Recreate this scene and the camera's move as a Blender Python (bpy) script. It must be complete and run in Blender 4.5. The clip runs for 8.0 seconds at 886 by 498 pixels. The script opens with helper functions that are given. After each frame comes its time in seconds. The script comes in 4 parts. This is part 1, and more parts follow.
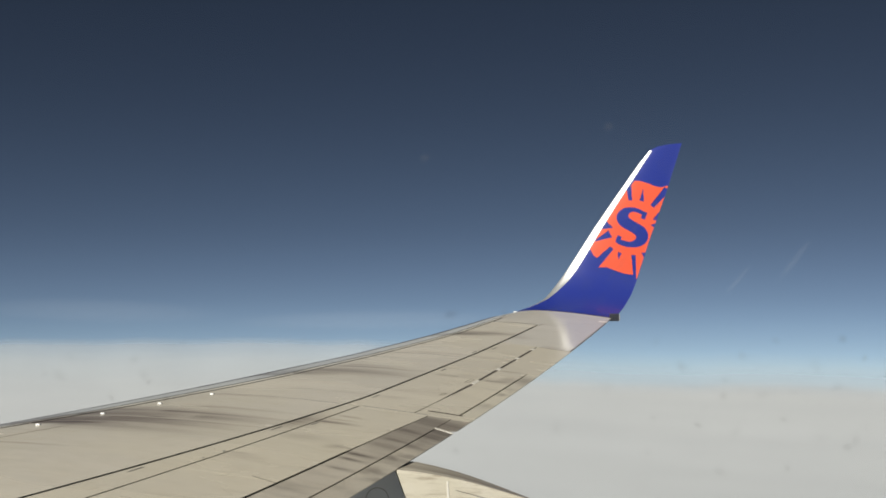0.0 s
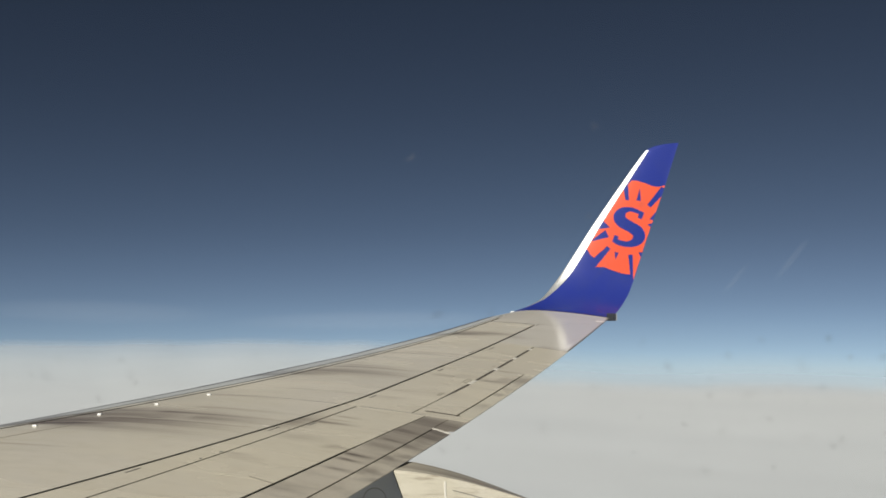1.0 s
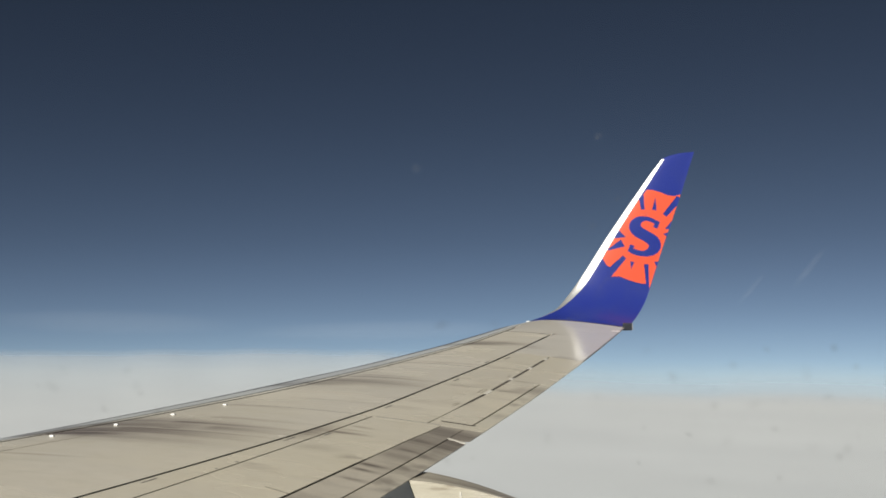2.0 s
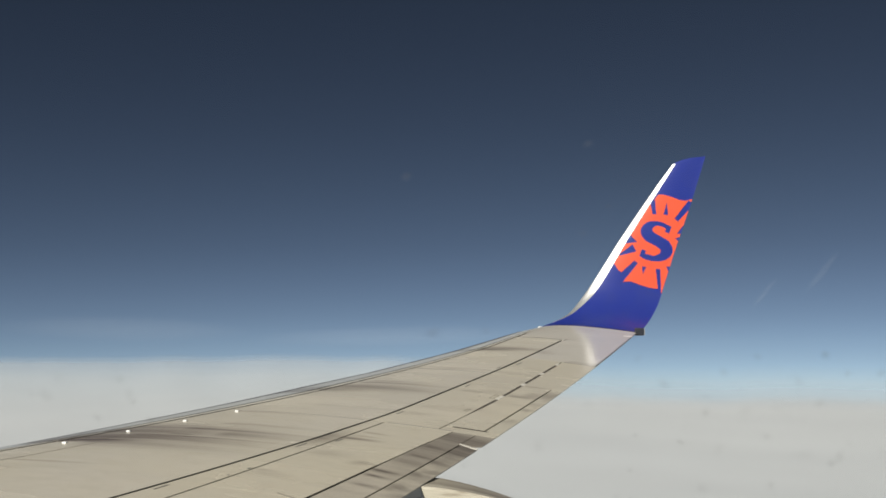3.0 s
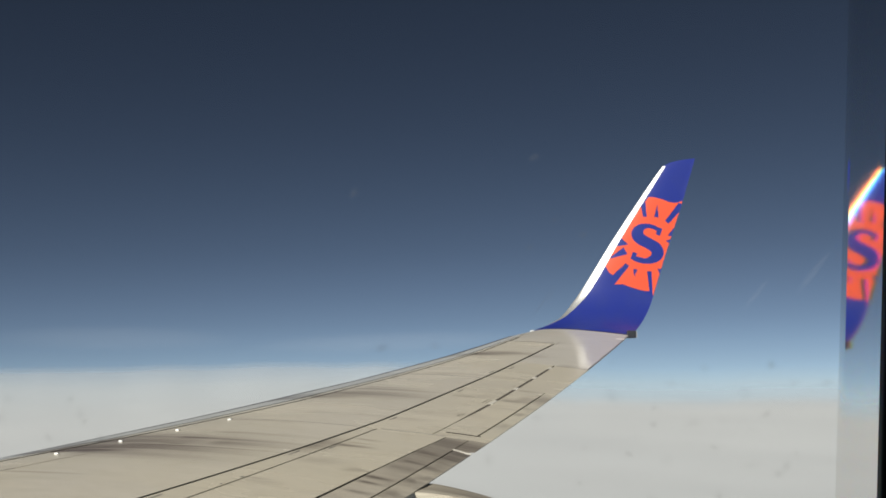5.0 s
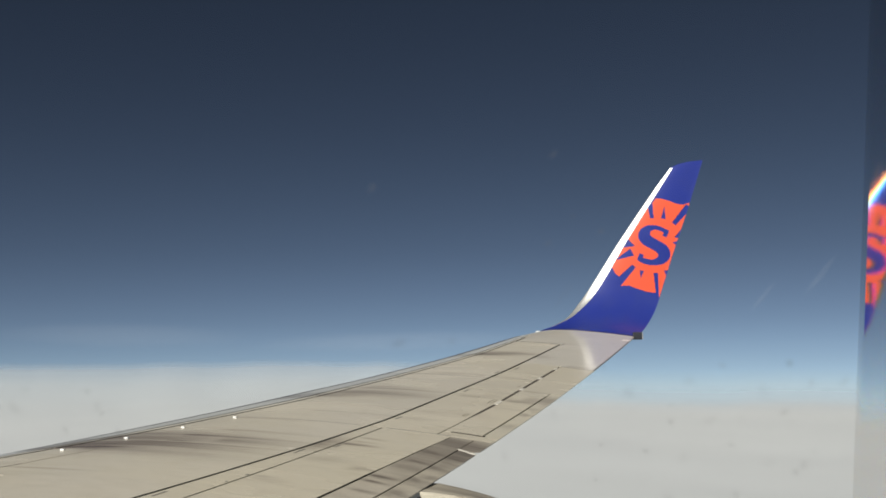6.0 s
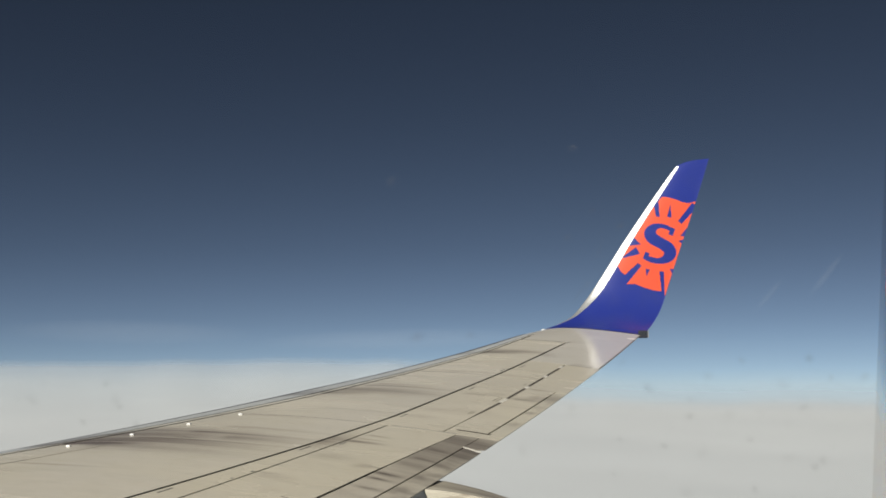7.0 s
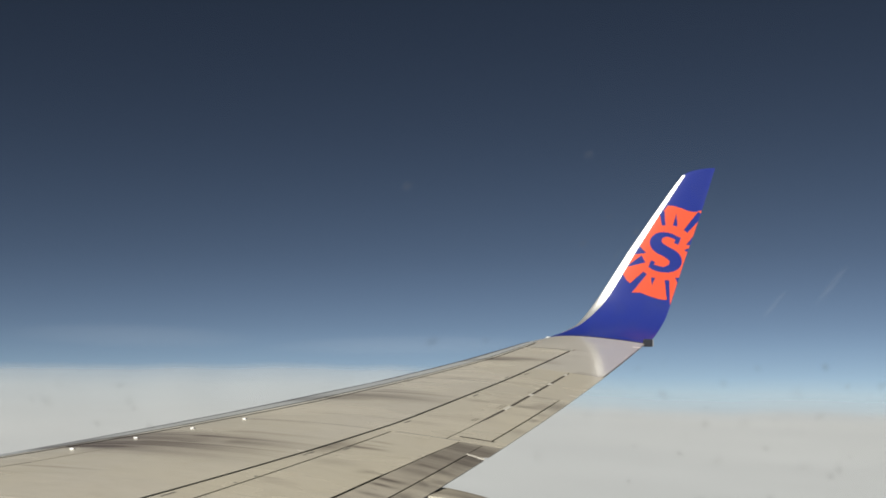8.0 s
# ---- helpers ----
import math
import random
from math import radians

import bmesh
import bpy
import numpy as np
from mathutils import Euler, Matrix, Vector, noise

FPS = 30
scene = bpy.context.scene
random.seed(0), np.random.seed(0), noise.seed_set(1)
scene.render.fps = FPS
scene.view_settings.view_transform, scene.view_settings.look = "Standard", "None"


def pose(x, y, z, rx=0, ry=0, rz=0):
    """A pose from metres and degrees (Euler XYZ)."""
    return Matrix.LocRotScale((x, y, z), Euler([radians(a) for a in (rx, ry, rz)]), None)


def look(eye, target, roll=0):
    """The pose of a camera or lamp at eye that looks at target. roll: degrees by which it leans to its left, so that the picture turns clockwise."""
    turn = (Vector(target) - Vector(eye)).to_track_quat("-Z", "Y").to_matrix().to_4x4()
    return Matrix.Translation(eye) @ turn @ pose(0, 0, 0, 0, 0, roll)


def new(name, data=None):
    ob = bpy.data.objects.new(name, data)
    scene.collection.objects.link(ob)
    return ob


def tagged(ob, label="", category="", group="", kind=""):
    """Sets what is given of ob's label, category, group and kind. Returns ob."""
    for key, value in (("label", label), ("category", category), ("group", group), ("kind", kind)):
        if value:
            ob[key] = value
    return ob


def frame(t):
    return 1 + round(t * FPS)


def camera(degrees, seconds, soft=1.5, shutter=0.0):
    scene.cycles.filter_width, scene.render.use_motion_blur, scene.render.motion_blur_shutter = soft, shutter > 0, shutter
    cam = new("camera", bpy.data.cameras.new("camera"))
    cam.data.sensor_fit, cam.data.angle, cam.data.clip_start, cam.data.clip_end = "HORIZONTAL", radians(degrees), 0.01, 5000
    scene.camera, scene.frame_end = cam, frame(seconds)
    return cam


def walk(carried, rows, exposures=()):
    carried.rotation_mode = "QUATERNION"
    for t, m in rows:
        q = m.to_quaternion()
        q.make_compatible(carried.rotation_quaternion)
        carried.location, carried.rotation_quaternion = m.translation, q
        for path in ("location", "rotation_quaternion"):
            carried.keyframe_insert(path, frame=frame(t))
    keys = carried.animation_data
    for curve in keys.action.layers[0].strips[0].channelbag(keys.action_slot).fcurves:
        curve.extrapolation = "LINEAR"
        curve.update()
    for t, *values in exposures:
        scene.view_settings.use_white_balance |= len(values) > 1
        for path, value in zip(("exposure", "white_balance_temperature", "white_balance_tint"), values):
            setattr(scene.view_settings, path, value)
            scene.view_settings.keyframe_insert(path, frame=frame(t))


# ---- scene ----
cam = camera(42.08, 8.0, soft=1.7)
PATH = (
    (0.0, 9.1769, 1.50, 0.0000, 3.294, -0.219, 4.524),
    (0.5, 9.1781, 1.50, 0.0000, 2.887, 0.001, 4.267),
    (1.0, 9.1794, 1.50, 0.0000, 3.299, -0.096, 4.393),
    (1.5, 9.1806, 1.50, 0.0000, 3.615, -0.107, 4.706),
    (1.7, 9.1810, 1.50, 0.0000, 3.818, -0.160, 4.960),
    (2.8, 9.1861, 1.50, 0.0005, 3.646, 0.356, 5.581),
    (3.0, 9.1870, 1.50, 0.0006, 4.070, 0.186, 5.766),
    (3.5, 9.1914, 1.50, 0.0013, 3.781, 0.703, 5.484),
    (4.0, 9.1938, 1.50, 0.0020, 3.594, 0.577, 5.208),
    (4.5, 9.1977, 1.50, 0.0029, 4.113, 0.916, 5.415),
    (4.7, 9.1983, 1.50, 0.0031, 4.225, 1.099, 5.421),
    (5.8, 9.1930, 1.50, 0.0015, 4.424, 0.337, 5.485),
    (6.0, 9.1946, 1.50, 0.0018, 4.314, 0.471, 5.701),
    (6.5, 9.1929, 1.50, 0.0011, 4.576, 0.325, 6.227),
    (7.0, 9.1915, 1.50, 0.0009, 4.209, 0.277, 5.960),
    (7.5, 9.1907, 1.50, 0.0008, 4.162, -0.161, 6.050),
    (8.0, 9.1890, 1.50, 0.0005, 4.537, -0.305, 6.176),
)
walk(cam, [(t, pose(x, y, z, 90 + pitch, roll, yaw)) for t, x, y, z, pitch, roll, yaw in PATH])

# ---- light: high-altitude sky, one low sun from ahead on the other side of the cabin ----
SUN = Vector((-0.60, -1.0, 0.80)).normalized()
SUN_ELEVATION = math.asin(SUN.z)
SUN_TURN = math.atan2(SUN.x, SUN.y)
scene.view_settings.exposure = 0.0

world = bpy.data.worlds.new("sky")
scene.world = world
world.use_nodes = True
wt = world.node_tree
wt.nodes.clear()
sky = wt.nodes.new("ShaderNodeTexSky")
sky.sky_type = "NISHITA"
sky.sun_disc = False
sky.sun_elevation = SUN_ELEVATION
sky.sun_rotation = SUN_TURN
sky.altitude = 9000
sky.air_density = 1.0
sky.dust_density = 0.6
sky.ozone_density = 1.0
# from cruising height the horizon lies about 3.5 degrees below the level
co = wt.nodes.new("ShaderNodeTexCoord")
dip = wt.nodes.new("ShaderNodeVectorMath")
dip.operation = "ADD"
dip.inputs[1].default_value = (0, 0, 0.0465)
unit = wt.nodes.new("ShaderNodeVectorMath")
unit.operation = "NORMALIZE"
wt.links.new(co.outputs["Generated"], dip.inputs[0])
wt.links.new(dip.outputs[0], unit.inputs[0])
split = wt.nodes.new("ShaderNodeSeparateXYZ")
wt.links.new(unit.outputs[0], split.inputs[0])
floor_z = wt.nodes.new("ShaderNodeMath")
floor_z.operation = "MAXIMUM"
floor_z.inputs[1].default_value = 0.004
wt.links.new(split.outputs["Z"], floor_z.inputs[0])
join = wt.nodes.new("ShaderNodeCombineXYZ")
wt.links.new(split.outputs["X"], join.inputs[0])
wt.links.new(split.outputs["Y"], join.inputs[1])
wt.links.new(floor_z.outputs[0], join.inputs[2])
wt.links.new(join.outputs[0], sky.inputs["Vector"])
bg = wt.nodes.new("ShaderNodeBackground")
bg.inputs["Strength"].default_value = 0.10
# thin dry air up here: paler hue, quickly darker away from the horizon
pale = wt.nodes.new("ShaderNodeHueSaturation")
pale.inputs["Saturation"].default_value = 0.85
wt.links.new(sky.outputs[0], pale.inputs["Color"])
parts = wt.nodes.new("ShaderNodeSeparateXYZ")
wt.links.new(unit.outputs[0], parts.inputs[0])
thin = wt.nodes.new("ShaderNodeValToRGB")
thin.color_ramp.interpolation = "B_SPLINE"
for k, (at, v) in enumerate(((0.0, 0.64), (0.025, 0.58), (0.06, 0.49), (0.12, 0.39), (0.22, 0.305), (0.34, 0.26))):
    stop = thin.color_ramp.elements[0] if k == 0 else thin.color_ramp.elements.new(at)
    stop.position, stop.color = at, (v * 0.96, v, v * 0.99, 1)
thin.color_ramp.elements[-1].color = (0.25, 0.26, 0.2575, 1)
wt.links.new(parts.outputs["Z"], thin.inputs["Fac"])
dim = wt.nodes.new("ShaderNodeMix")
dim.data_type, dim.blend_type = "RGBA", "MULTIPLY"
dim.inputs["Factor"].default_value = 1.0
wt.links.new(pale.outputs[0], [q for q in dim.inputs if q.name == "A" and q.type == "RGBA"][0])
wt.links.new(thin.outputs[0], [q for q in dim.inputs if q.name == "B" and q.type == "RGBA"][0])
wt.links.new([q for q in dim.outputs if q.type == "RGBA"][0], bg.inputs["Color"])
wo = wt.nodes.new("ShaderNodeOutputWorld")
wt.links.new(bg.outputs[0], wo.inputs["Surface"])

sun_data = bpy.data.lights.new("sun", "SUN")
sun_data.energy = 5.0
sun_data.angle = radians(0.53)
sun_data.color = (1.0, 0.965, 0.905)
sun = new("sun", sun_data)
sun.matrix_world = look(SUN * 50, (0, 0, 0))


# ---- materials ----
def material(name, color, rough=0.5, metal=0.0):
    m = bpy.data.materials.new(name)
    m.use_nodes = True
    b = m.node_tree.nodes["Principled BSDF"]
    b.inputs["Base Color"].default_value = (*color, 1)
    b.inputs["Roughness"].default_value = rough
    b.inputs["Metallic"].default_value = metal
    return m, m.node_tree, b


def node(nt, kind, **values):
    n = nt.nodes.new(kind)
    for key, v in values.items():
        n.inputs[key].default_value = v
    return n


def noise_at(nt, scale, stretch=(1, 1, 1), detail=4.0, rough=0.6):
    """A noise in metres, stretched along the axes."""
    tc = nt.nodes.new("ShaderNodeNewGeometry")
    mp = nt.nodes.new("ShaderNodeMapping")
    mp.inputs["Scale"].default_value = stretch
    nt.links.new(tc.outputs["Position"], mp.inputs["Vector"])
    n = node(nt, "ShaderNodeTexNoise", Scale=scale, Detail=detail, Roughness=rough)
    nt.links.new(mp.outputs[0], n.inputs["Vector"])
    return n.outputs["Fac"]


def ramp(nt, fac, low, high):
    r = nt.nodes.new("ShaderNodeMapRange")
    r.interpolation_type = "SMOOTHSTEP"
    nt.links.new(fac, r.inputs["Value"])
    r.inputs["From Min"].default_value, r.inputs["From Max"].default_value = low, high
    return r.outputs["Result"]


def mixed(nt, fac, a, b, amount=1.0):
    """Colour a turning into b by fac; a and b are colours or sockets."""
    m = nt.nodes.new("ShaderNodeMix")
    m.data_type = "RGBA"
    if amount != 1.0:
        k = nt.nodes.new("ShaderNodeMath")
        k.operation = "MULTIPLY"
        k.inputs[1].default_value = amount
        nt.links.new(fac, k.inputs[0])
        fac = k.outputs[0]
    nt.links.new(fac, m.inputs["Factor"])
    for key, c in (("A", a), ("B", b)):
        sock = [s for s in m.inputs if s.name == key and s.type == "RGBA"][0]
        if isinstance(c, tuple):
            sock.default_value = (*c, 1)
        else:
            nt.links.new(c, sock)
    return [s for s in m.outputs if s.type == "RGBA"][0]


def bump(nt, b, fac, strength, distance):
    bp = node(nt, "ShaderNodeBump", Strength=strength, Distance=distance)
    nt.links.new(fac, bp.inputs["Height"])
    nt.links.new(bp.outputs[0], b.inputs["Normal"])


def math_node(nt, op, a, b_=None):
    n = nt.nodes.new("ShaderNodeMath")
    n.operation = op
    for k, v in enumerate((a, b_)):
        if v is None:
            continue
        if isinstance(v, (int, float)):
            n.inputs[k].default_value = v
        else:
            nt.links.new(v, n.inputs[k])
    return n.outputs[0]


def flow_noise(nt, share, along, across, drift, detail=5.0, pivot=0.0):
    """Noise in strips that run aft with the airflow and drift slightly outboard. Returns it and the strip's own y."""
    geo = nt.nodes.new("ShaderNodeNewGeometry")
    xyz = nt.nodes.new("ShaderNodeSeparateXYZ")
    nt.links.new(geo.outputs["Position"], xyz.inputs[0])
    strip = math_node(nt, "SUBTRACT", xyz.outputs["Y"], math_node(nt, "MULTIPLY", math_node(nt, "SUBTRACT", share, pivot), drift))
    vec = nt.nodes.new("ShaderNodeCombineXYZ")
    nt.links.new(math_node(nt, "MULTIPLY", share, along), vec.inputs[0])
    nt.links.new(math_node(nt, "MULTIPLY", strip, across), vec.inputs[1])
    n = node(nt, "ShaderNodeTexNoise", Scale=1.0, Detail=detail, Roughness=0.62)
    nt.links.new(vec.outputs[0], n.inputs["Vector"])
    return n.outputs["Fac"], strip


def soot_mask(nt, share, strip, marks):
    """How much soot lies on the skin: soft streaks, each (y, half width, chord share from, to, weight), wavering a little."""
    waver = noise_at(nt, 1.1, (1, 1, 0), 3.0)
    strip = math_node(nt, "ADD", strip, math_node(nt, "MULTIPLY", math_node(nt, "SUBTRACT", waver, 0.5), 0.10))
    total = None
    for y, half, c0, c1, weight in marks:
        d = math_node(nt, "DIVIDE", math_node(nt, "SUBTRACT", strip, y), half)
        g = math_node(nt, "POWER", 2.718, math_node(nt, "MULTIPLY", math_node(nt, "MULTIPLY", d, d), -1.0))
        start = ramp(nt, share, c0 - 0.012, c0 + 0.03)
        end = ramp(nt, share, c1, c0 + 0.25 * (c1 - c0))
        g = math_node(nt, "MULTIPLY", math_node(nt, "MULTIPLY", g, weight), math_node(nt, "MULTIPLY", start, end))
        total = g if total is None else math_node(nt, "ADD", total, g)
    return total


def painted_skin(name, base, dirt, rough, soot=(), soot_amount=0.8, streaks=0.35, along=2.0, across=5.0, low=0.50, high=0.72, tint=(1.0, 0.99, 0.945), drift=0.10, pivot=0.0, comb=0.7):
    """Aircraft paint with streaks that run with the airflow, soot behind the slat joints, yellowed blotches and a slight waviness."""
    m, nt, b = material(name, base, rough)
    at = nt.nodes.new("ShaderNodeAttribute")
    at.attribute_name = "share"
    share = at.outputs["Fac"]
    flow, strip = flow_noise(nt, share, along, across, drift, pivot=pivot)
    streak = ramp(nt, flow, low, high)
    blotch = ramp(nt, noise_at(nt, 0.9, (0.6, 1.2, 1), 3.0), 0.35, 0.68)
    info = nt.nodes.new("ShaderNodeObjectInfo")
    tone = mixed(nt, info.outputs["Random"], base, tuple(c * 0.95 for c in base))
    yellowed = ramp(nt, noise_at(nt, 0.55, (1.0, 0.7, 1), 4.0, 0.65), 0.38, 0.66)
    tone = mixed(nt, yellowed, tone, tuple(c * k for c, k in zip(base, tint)))
    fine = ramp(nt, noise_at(nt, 26.0, (0.12, 1, 1), 5.0), 0.35, 0.75)
    tone = mixed(nt, fine, tone, tuple(c * 0.88 for c in base), 0.5)
    mottle = ramp(nt, noise_at(nt, 9.0, (0.8, 1, 1), 6.0, 0.7), 0.45, 0.72)
    tone = mixed(nt, mottle, tone, tuple(c * k for c, k in zip(base, (0.86, 0.83, 0.78))), 0.42)
    tone = mixed(nt, math_node(nt, "MULTIPLY", streak, blotch), tone, dirt, streaks)
    if soot:
        fine_flow, _ = flow_noise(nt, share, 1.3, 20.0, drift, 6.0, pivot)
        combed = math_node(nt, "ADD", math_node(nt, "MULTIPLY", ramp(nt, fine_flow, 0.34, 0.64), comb), 0.92 - 0.5 * comb)
        mask = math_node(nt, "MULTIPLY", soot_mask(nt, share, strip, soot), combed)
        tone = mixed(nt, math_node(nt, "MINIMUM", mask, 1.0), tone, dirt, soot_amount)
    nt.links.new(tone, b.inputs["Base Color"])
    rr = nt.nodes.new("ShaderNodeMapRange")
    nt.links.new(blotch, rr.inputs["Value"])
    rr.inputs["To Min"].default_value, rr.inputs["To Max"].default_value = rough - 0.04, rough + 0.10
    nt.links.new(rr.outputs["Result"], b.inputs["Roughness"])
    bump(nt, b, noise_at(nt, 3.0, (1, 1, 1), 2.0), 0.06, 0.01)
    return m


# soot behind the slats: y, half width, chord share from and to, weight
SLAT_SOOT = ((7.25, 0.16, 0.14, 0.50, 0.8), (9.58, 0.070, 0.12, 0.38, 1.05), (9.72, 0.12, 0.15, 0.72, 0.64), (9.82, 0.018, 0.25, 0.74, 0.50), (10.02, 0.26, 0.13, 0.62, 0.74),
             (10.12, 0.05, 0.31, 0.78, 0.32), (10.00, 0.09, 0.42, 0.76, 0.35), (10.36, 0.03, 0.34, 0.70, 0.40), (10.87, 0.020, 0.25, 0.56, 0.42), (8.84, 0.016, 0.25, 0.47, 0.40),
             (12.06, 0.070, 0.17, 0.42, 0.62), (12.26, 0.15, 0.18, 0.74, 0.70), (12.52, 0.04, 0.25, 0.74, 0.52), (12.62, 0.03, 0.27, 0.58, 0.36), (13.56, 0.018, 0.27, 0.78, 0.45),
             (14.80, 0.075, 0.20, 0.52, 0.80), (14.94, 0.09, 0.22, 0.76, 0.55), (9.46, 0.12, 0.22, 0.70, 0.40), (9.88, 0.010, 0.33, 0.40, 0.90))
# streaks drawn aft from hinges and panel edges
HINGE_SOOT = ((10.23, 0.032, 0.672, 0.81, 0.85), (10.33, 0.018, 0.690, 0.79, 0.45), (10.47, 0.022, 0.685, 0.78, 0.55), (10.15, 0.26, 0.60, 0.72, 0.75), (9.72, 0.10, 0.685, 0.84, 0.25),
              (9.10, 0.025, 0.675, 0.75, 0.45), (9.02, 0.06, 0.68, 0.80, 0.22), (12.46, 0.028, 0.65, 0.84, 0.50), (12.45, 0.045, 0.832, 0.98, 0.60), (12.97, 0.030, 0.83, 0.98, 0.50),
              (13.52, 0.030, 0.60, 0.90, 0.32), (11.30, 0.05, 0.65, 0.80, 0.20), (9.57, 0.06, 0.80, 0.88, 0.45), (14.74, 0.09, 0.55, 0.80, 0.40), (12.60, 0.12, 0.88, 1.06, 0.40))
TIP_SOOT = ((14.80, 0.09, 0.40, 0.80, 0.60), (14.94, 0.09, 0.24, 0.74, 0.45), (14.45, 0.04, 0.82, 1.06, 0.50), (15.75, 0.05, 0.55, 0.70, 0.25))
FLAP_SOOT = ((9.52, 0.045, 0.855, 0.97, 0.95), (9.38, 0.030, 0.862, 0.96, 0.95), (9.14, 0.028, 0.878, 0.96, 0.75), (8.58, 0.08, 0.855, 0.97, 0.45), (10.28, 0.55, 0.80, 1.50, 0.66),
             (9.86, 0.05, 0.86, 0.98, 0.35), (10.06, 0.035, 0.87, 0.99, 0.45), (10.38, 0.05, 0.86, 0.98, 0.45), (10.78, 0.20, 0.84, 1.40, 0.58), (8.10, 0.10, 0.85, 0.97, 0.40))
EDGE_SOOT = ((10.35, 0.42, 0.90, 1.40, 0.52), (9.95, 0.05, 0.93, 1.06, 0.6), (10.30, 0.07, 0.93, 1.10, 0.7), (10.50, 0.08, 0.93, 1.12, 0.7), (9.55, 0.06, 0.93, 1.04, 0.5), (9.20, 0.05, 0.93, 1.05, 0.45))
TAB_SOOT = ((12.66, 0.16, 0.93, 1.12, 0.75), (12.22, 0.06, 0.93, 1.06, 0.45), (11.95, 0.05, 0.93, 1.05, 0.40), (11.45, 0.09, 0.93, 1.06, 0.35))
SKIN = painted_skin("wing_paint", (0.682, 0.630, 0.526), (0.155, 0.122, 0.100), 0.24, SLAT_SOOT, 0.95, streaks=0.34, comb=0.55)
SKIN_AFT = painted_skin("aft_panel_paint", (0.668, 0.612, 0.494), (0.165, 0.128, 0.102), 0.26, HINGE_SOOT, 0.9, streaks=0.34, comb=0.4)
FLAP = painted_skin("flap_paint", (0.535, 0.487, 0.405), (0.115, 0.093, 0.075), 0.40, FLAP_SOOT, 0.85, streaks=0.35, along=9.0, across=8.0, low=0.40, high=0.66, drift=-0.75, pivot=0.9, comb=0.35)
TAB = painted_skin("tab_paint", (0.62, 0.575, 0.47), (0.19, 0.16, 0.128), 0.34, TAB_SOOT, 0.8, streaks=0.5, along=14.0, across=4.0, low=0.46, high=0.68)
FLAP_EDGE = painted_skin("flap_edge_paint", (0.50, 0.455, 0.375), (0.12, 0.10, 0.083), 0.40, EDGE_SOOT, 0.85, streaks=0.6, along=12.0, across=5.0, low=0.42, high=0.64, drift=-1.2, pivot=0.97, comb=0.6)
FAIRING, nt, b = material("fairing_paint", (0.64, 0.58, 0.47), 0.42)
grime = math_node(nt, "MULTIPLY", ramp(nt, noise_at(nt, 9.0, (0.35, 1, 3.0), 8.0, 0.75), 0.49, 0.64), ramp(nt, noise_at(nt, 3.4, (1, 1, 1), 4.0), 0.36, 0.60))
chips = ramp(nt, noise_at(nt, 42.0, (0.5, 1, 1.4), 3.0, 0.6), 0.62, 0.70)
cream = mixed(nt, noise_at(nt, 14.0, (0.4, 1, 2)), (0.61, 0.56, 0.445), (0.50, 0.455, 0.35))
cream = mixed(nt, ramp(nt, noise_at(nt, 2.2, (1, 1, 1), 3.0), 0.4, 0.65), cream, (0.62, 0.575, 0.49), 0.6)
cream = mixed(nt, grime, cream, (0.27, 0.215, 0.15), 0.75)
nt.links.new(mixed(nt, chips, cream, (0.24, 0.175, 0.12), 0.22), b.inputs["Base Color"])
FAIRING_TOP = painted_skin("fairing_top_paint", (0.55, 0.50, 0.40), (0.19, 0.16, 0.125), 0.45, streaks=0.85, along=3.0, across=7.0, low=0.38, high=0.62)
# grey holds the wing's shade on the fairing nose; also colours the tail light's end
FAIRING_NOSE, nt, b = material("shade_grey_and_end_face", (0.34, 0.35, 0.35), 0.5)
nt.links.new(mixed(nt, noise_at(nt, 9.0), (0.37, 0.38, 0.385), (0.29, 0.30, 0.30)), b.inputs["Base Color"])
STRIP_SOOT = ((9.62, 0.16, 0.05, 0.45, 1.0), (9.95, 0.20, 0.05, 0.45, 0.7), (12.08, 0.14, 0.05, 0.45, 0.9), (14.80, 0.14, 0.05, 0.45, 0.8), (7.2, 0.15, 0.05, 0.4, 0.9))
PALE = painted_skin("pale_paint", (0.76, 0.72, 0.63), (0.22, 0.19, 0.16), 0.30, STRIP_SOOT, 0.85, streaks=0.3)
TIP = painted_skin("tip_gloss_paint", (0.69, 0.645, 0.56), (0.22, 0.18, 0.145), 0.17, TIP_SOOT, 0.65, streaks=0.3)
# near black puts the gaps' shade into the colour; also used for joints
CORE, _, b = material("gap_shade_and_joints", (0.024, 0.019, 0.015), 0.9)
b.inputs["Specular IOR Level"].default_value = 0.08
GAP_FILL, _, b = material("brown_gap_fill", (0.105, 0.09, 0.075), 0.8)
b.inputs["Specular IOR Level"].default_value = 0.15

JOINT_SOOT = ((7.2, 0.12, 0.03, 0.30, 0.8), (9.57, 0.10, 0.04, 0.34, 1.0), (9.82, 0.16, 0.06, 0.34, 0.75), (12.03, 0.09, 0.05, 0.36, 0.9), (12.20, 0.10, 0.10, 0.36, 0.5), (14.76, 0.09, 0.06, 0.36, 0.7))
METAL = painted_skin("worn_metal_slat", (0.50, 0.515, 0.515), (0.17, 0.155, 0.15), 0.42, JOINT_SOOT, 0.8, streaks=0.3)

# dark matt colour stands in for the dark reflection along the slat's nose
NOSE, nt, b = material("dark_reflection_slat_nose", (0.20, 0.205, 0.215), 0.6)
b.inputs["Specular IOR Level"].default_value = 0.15
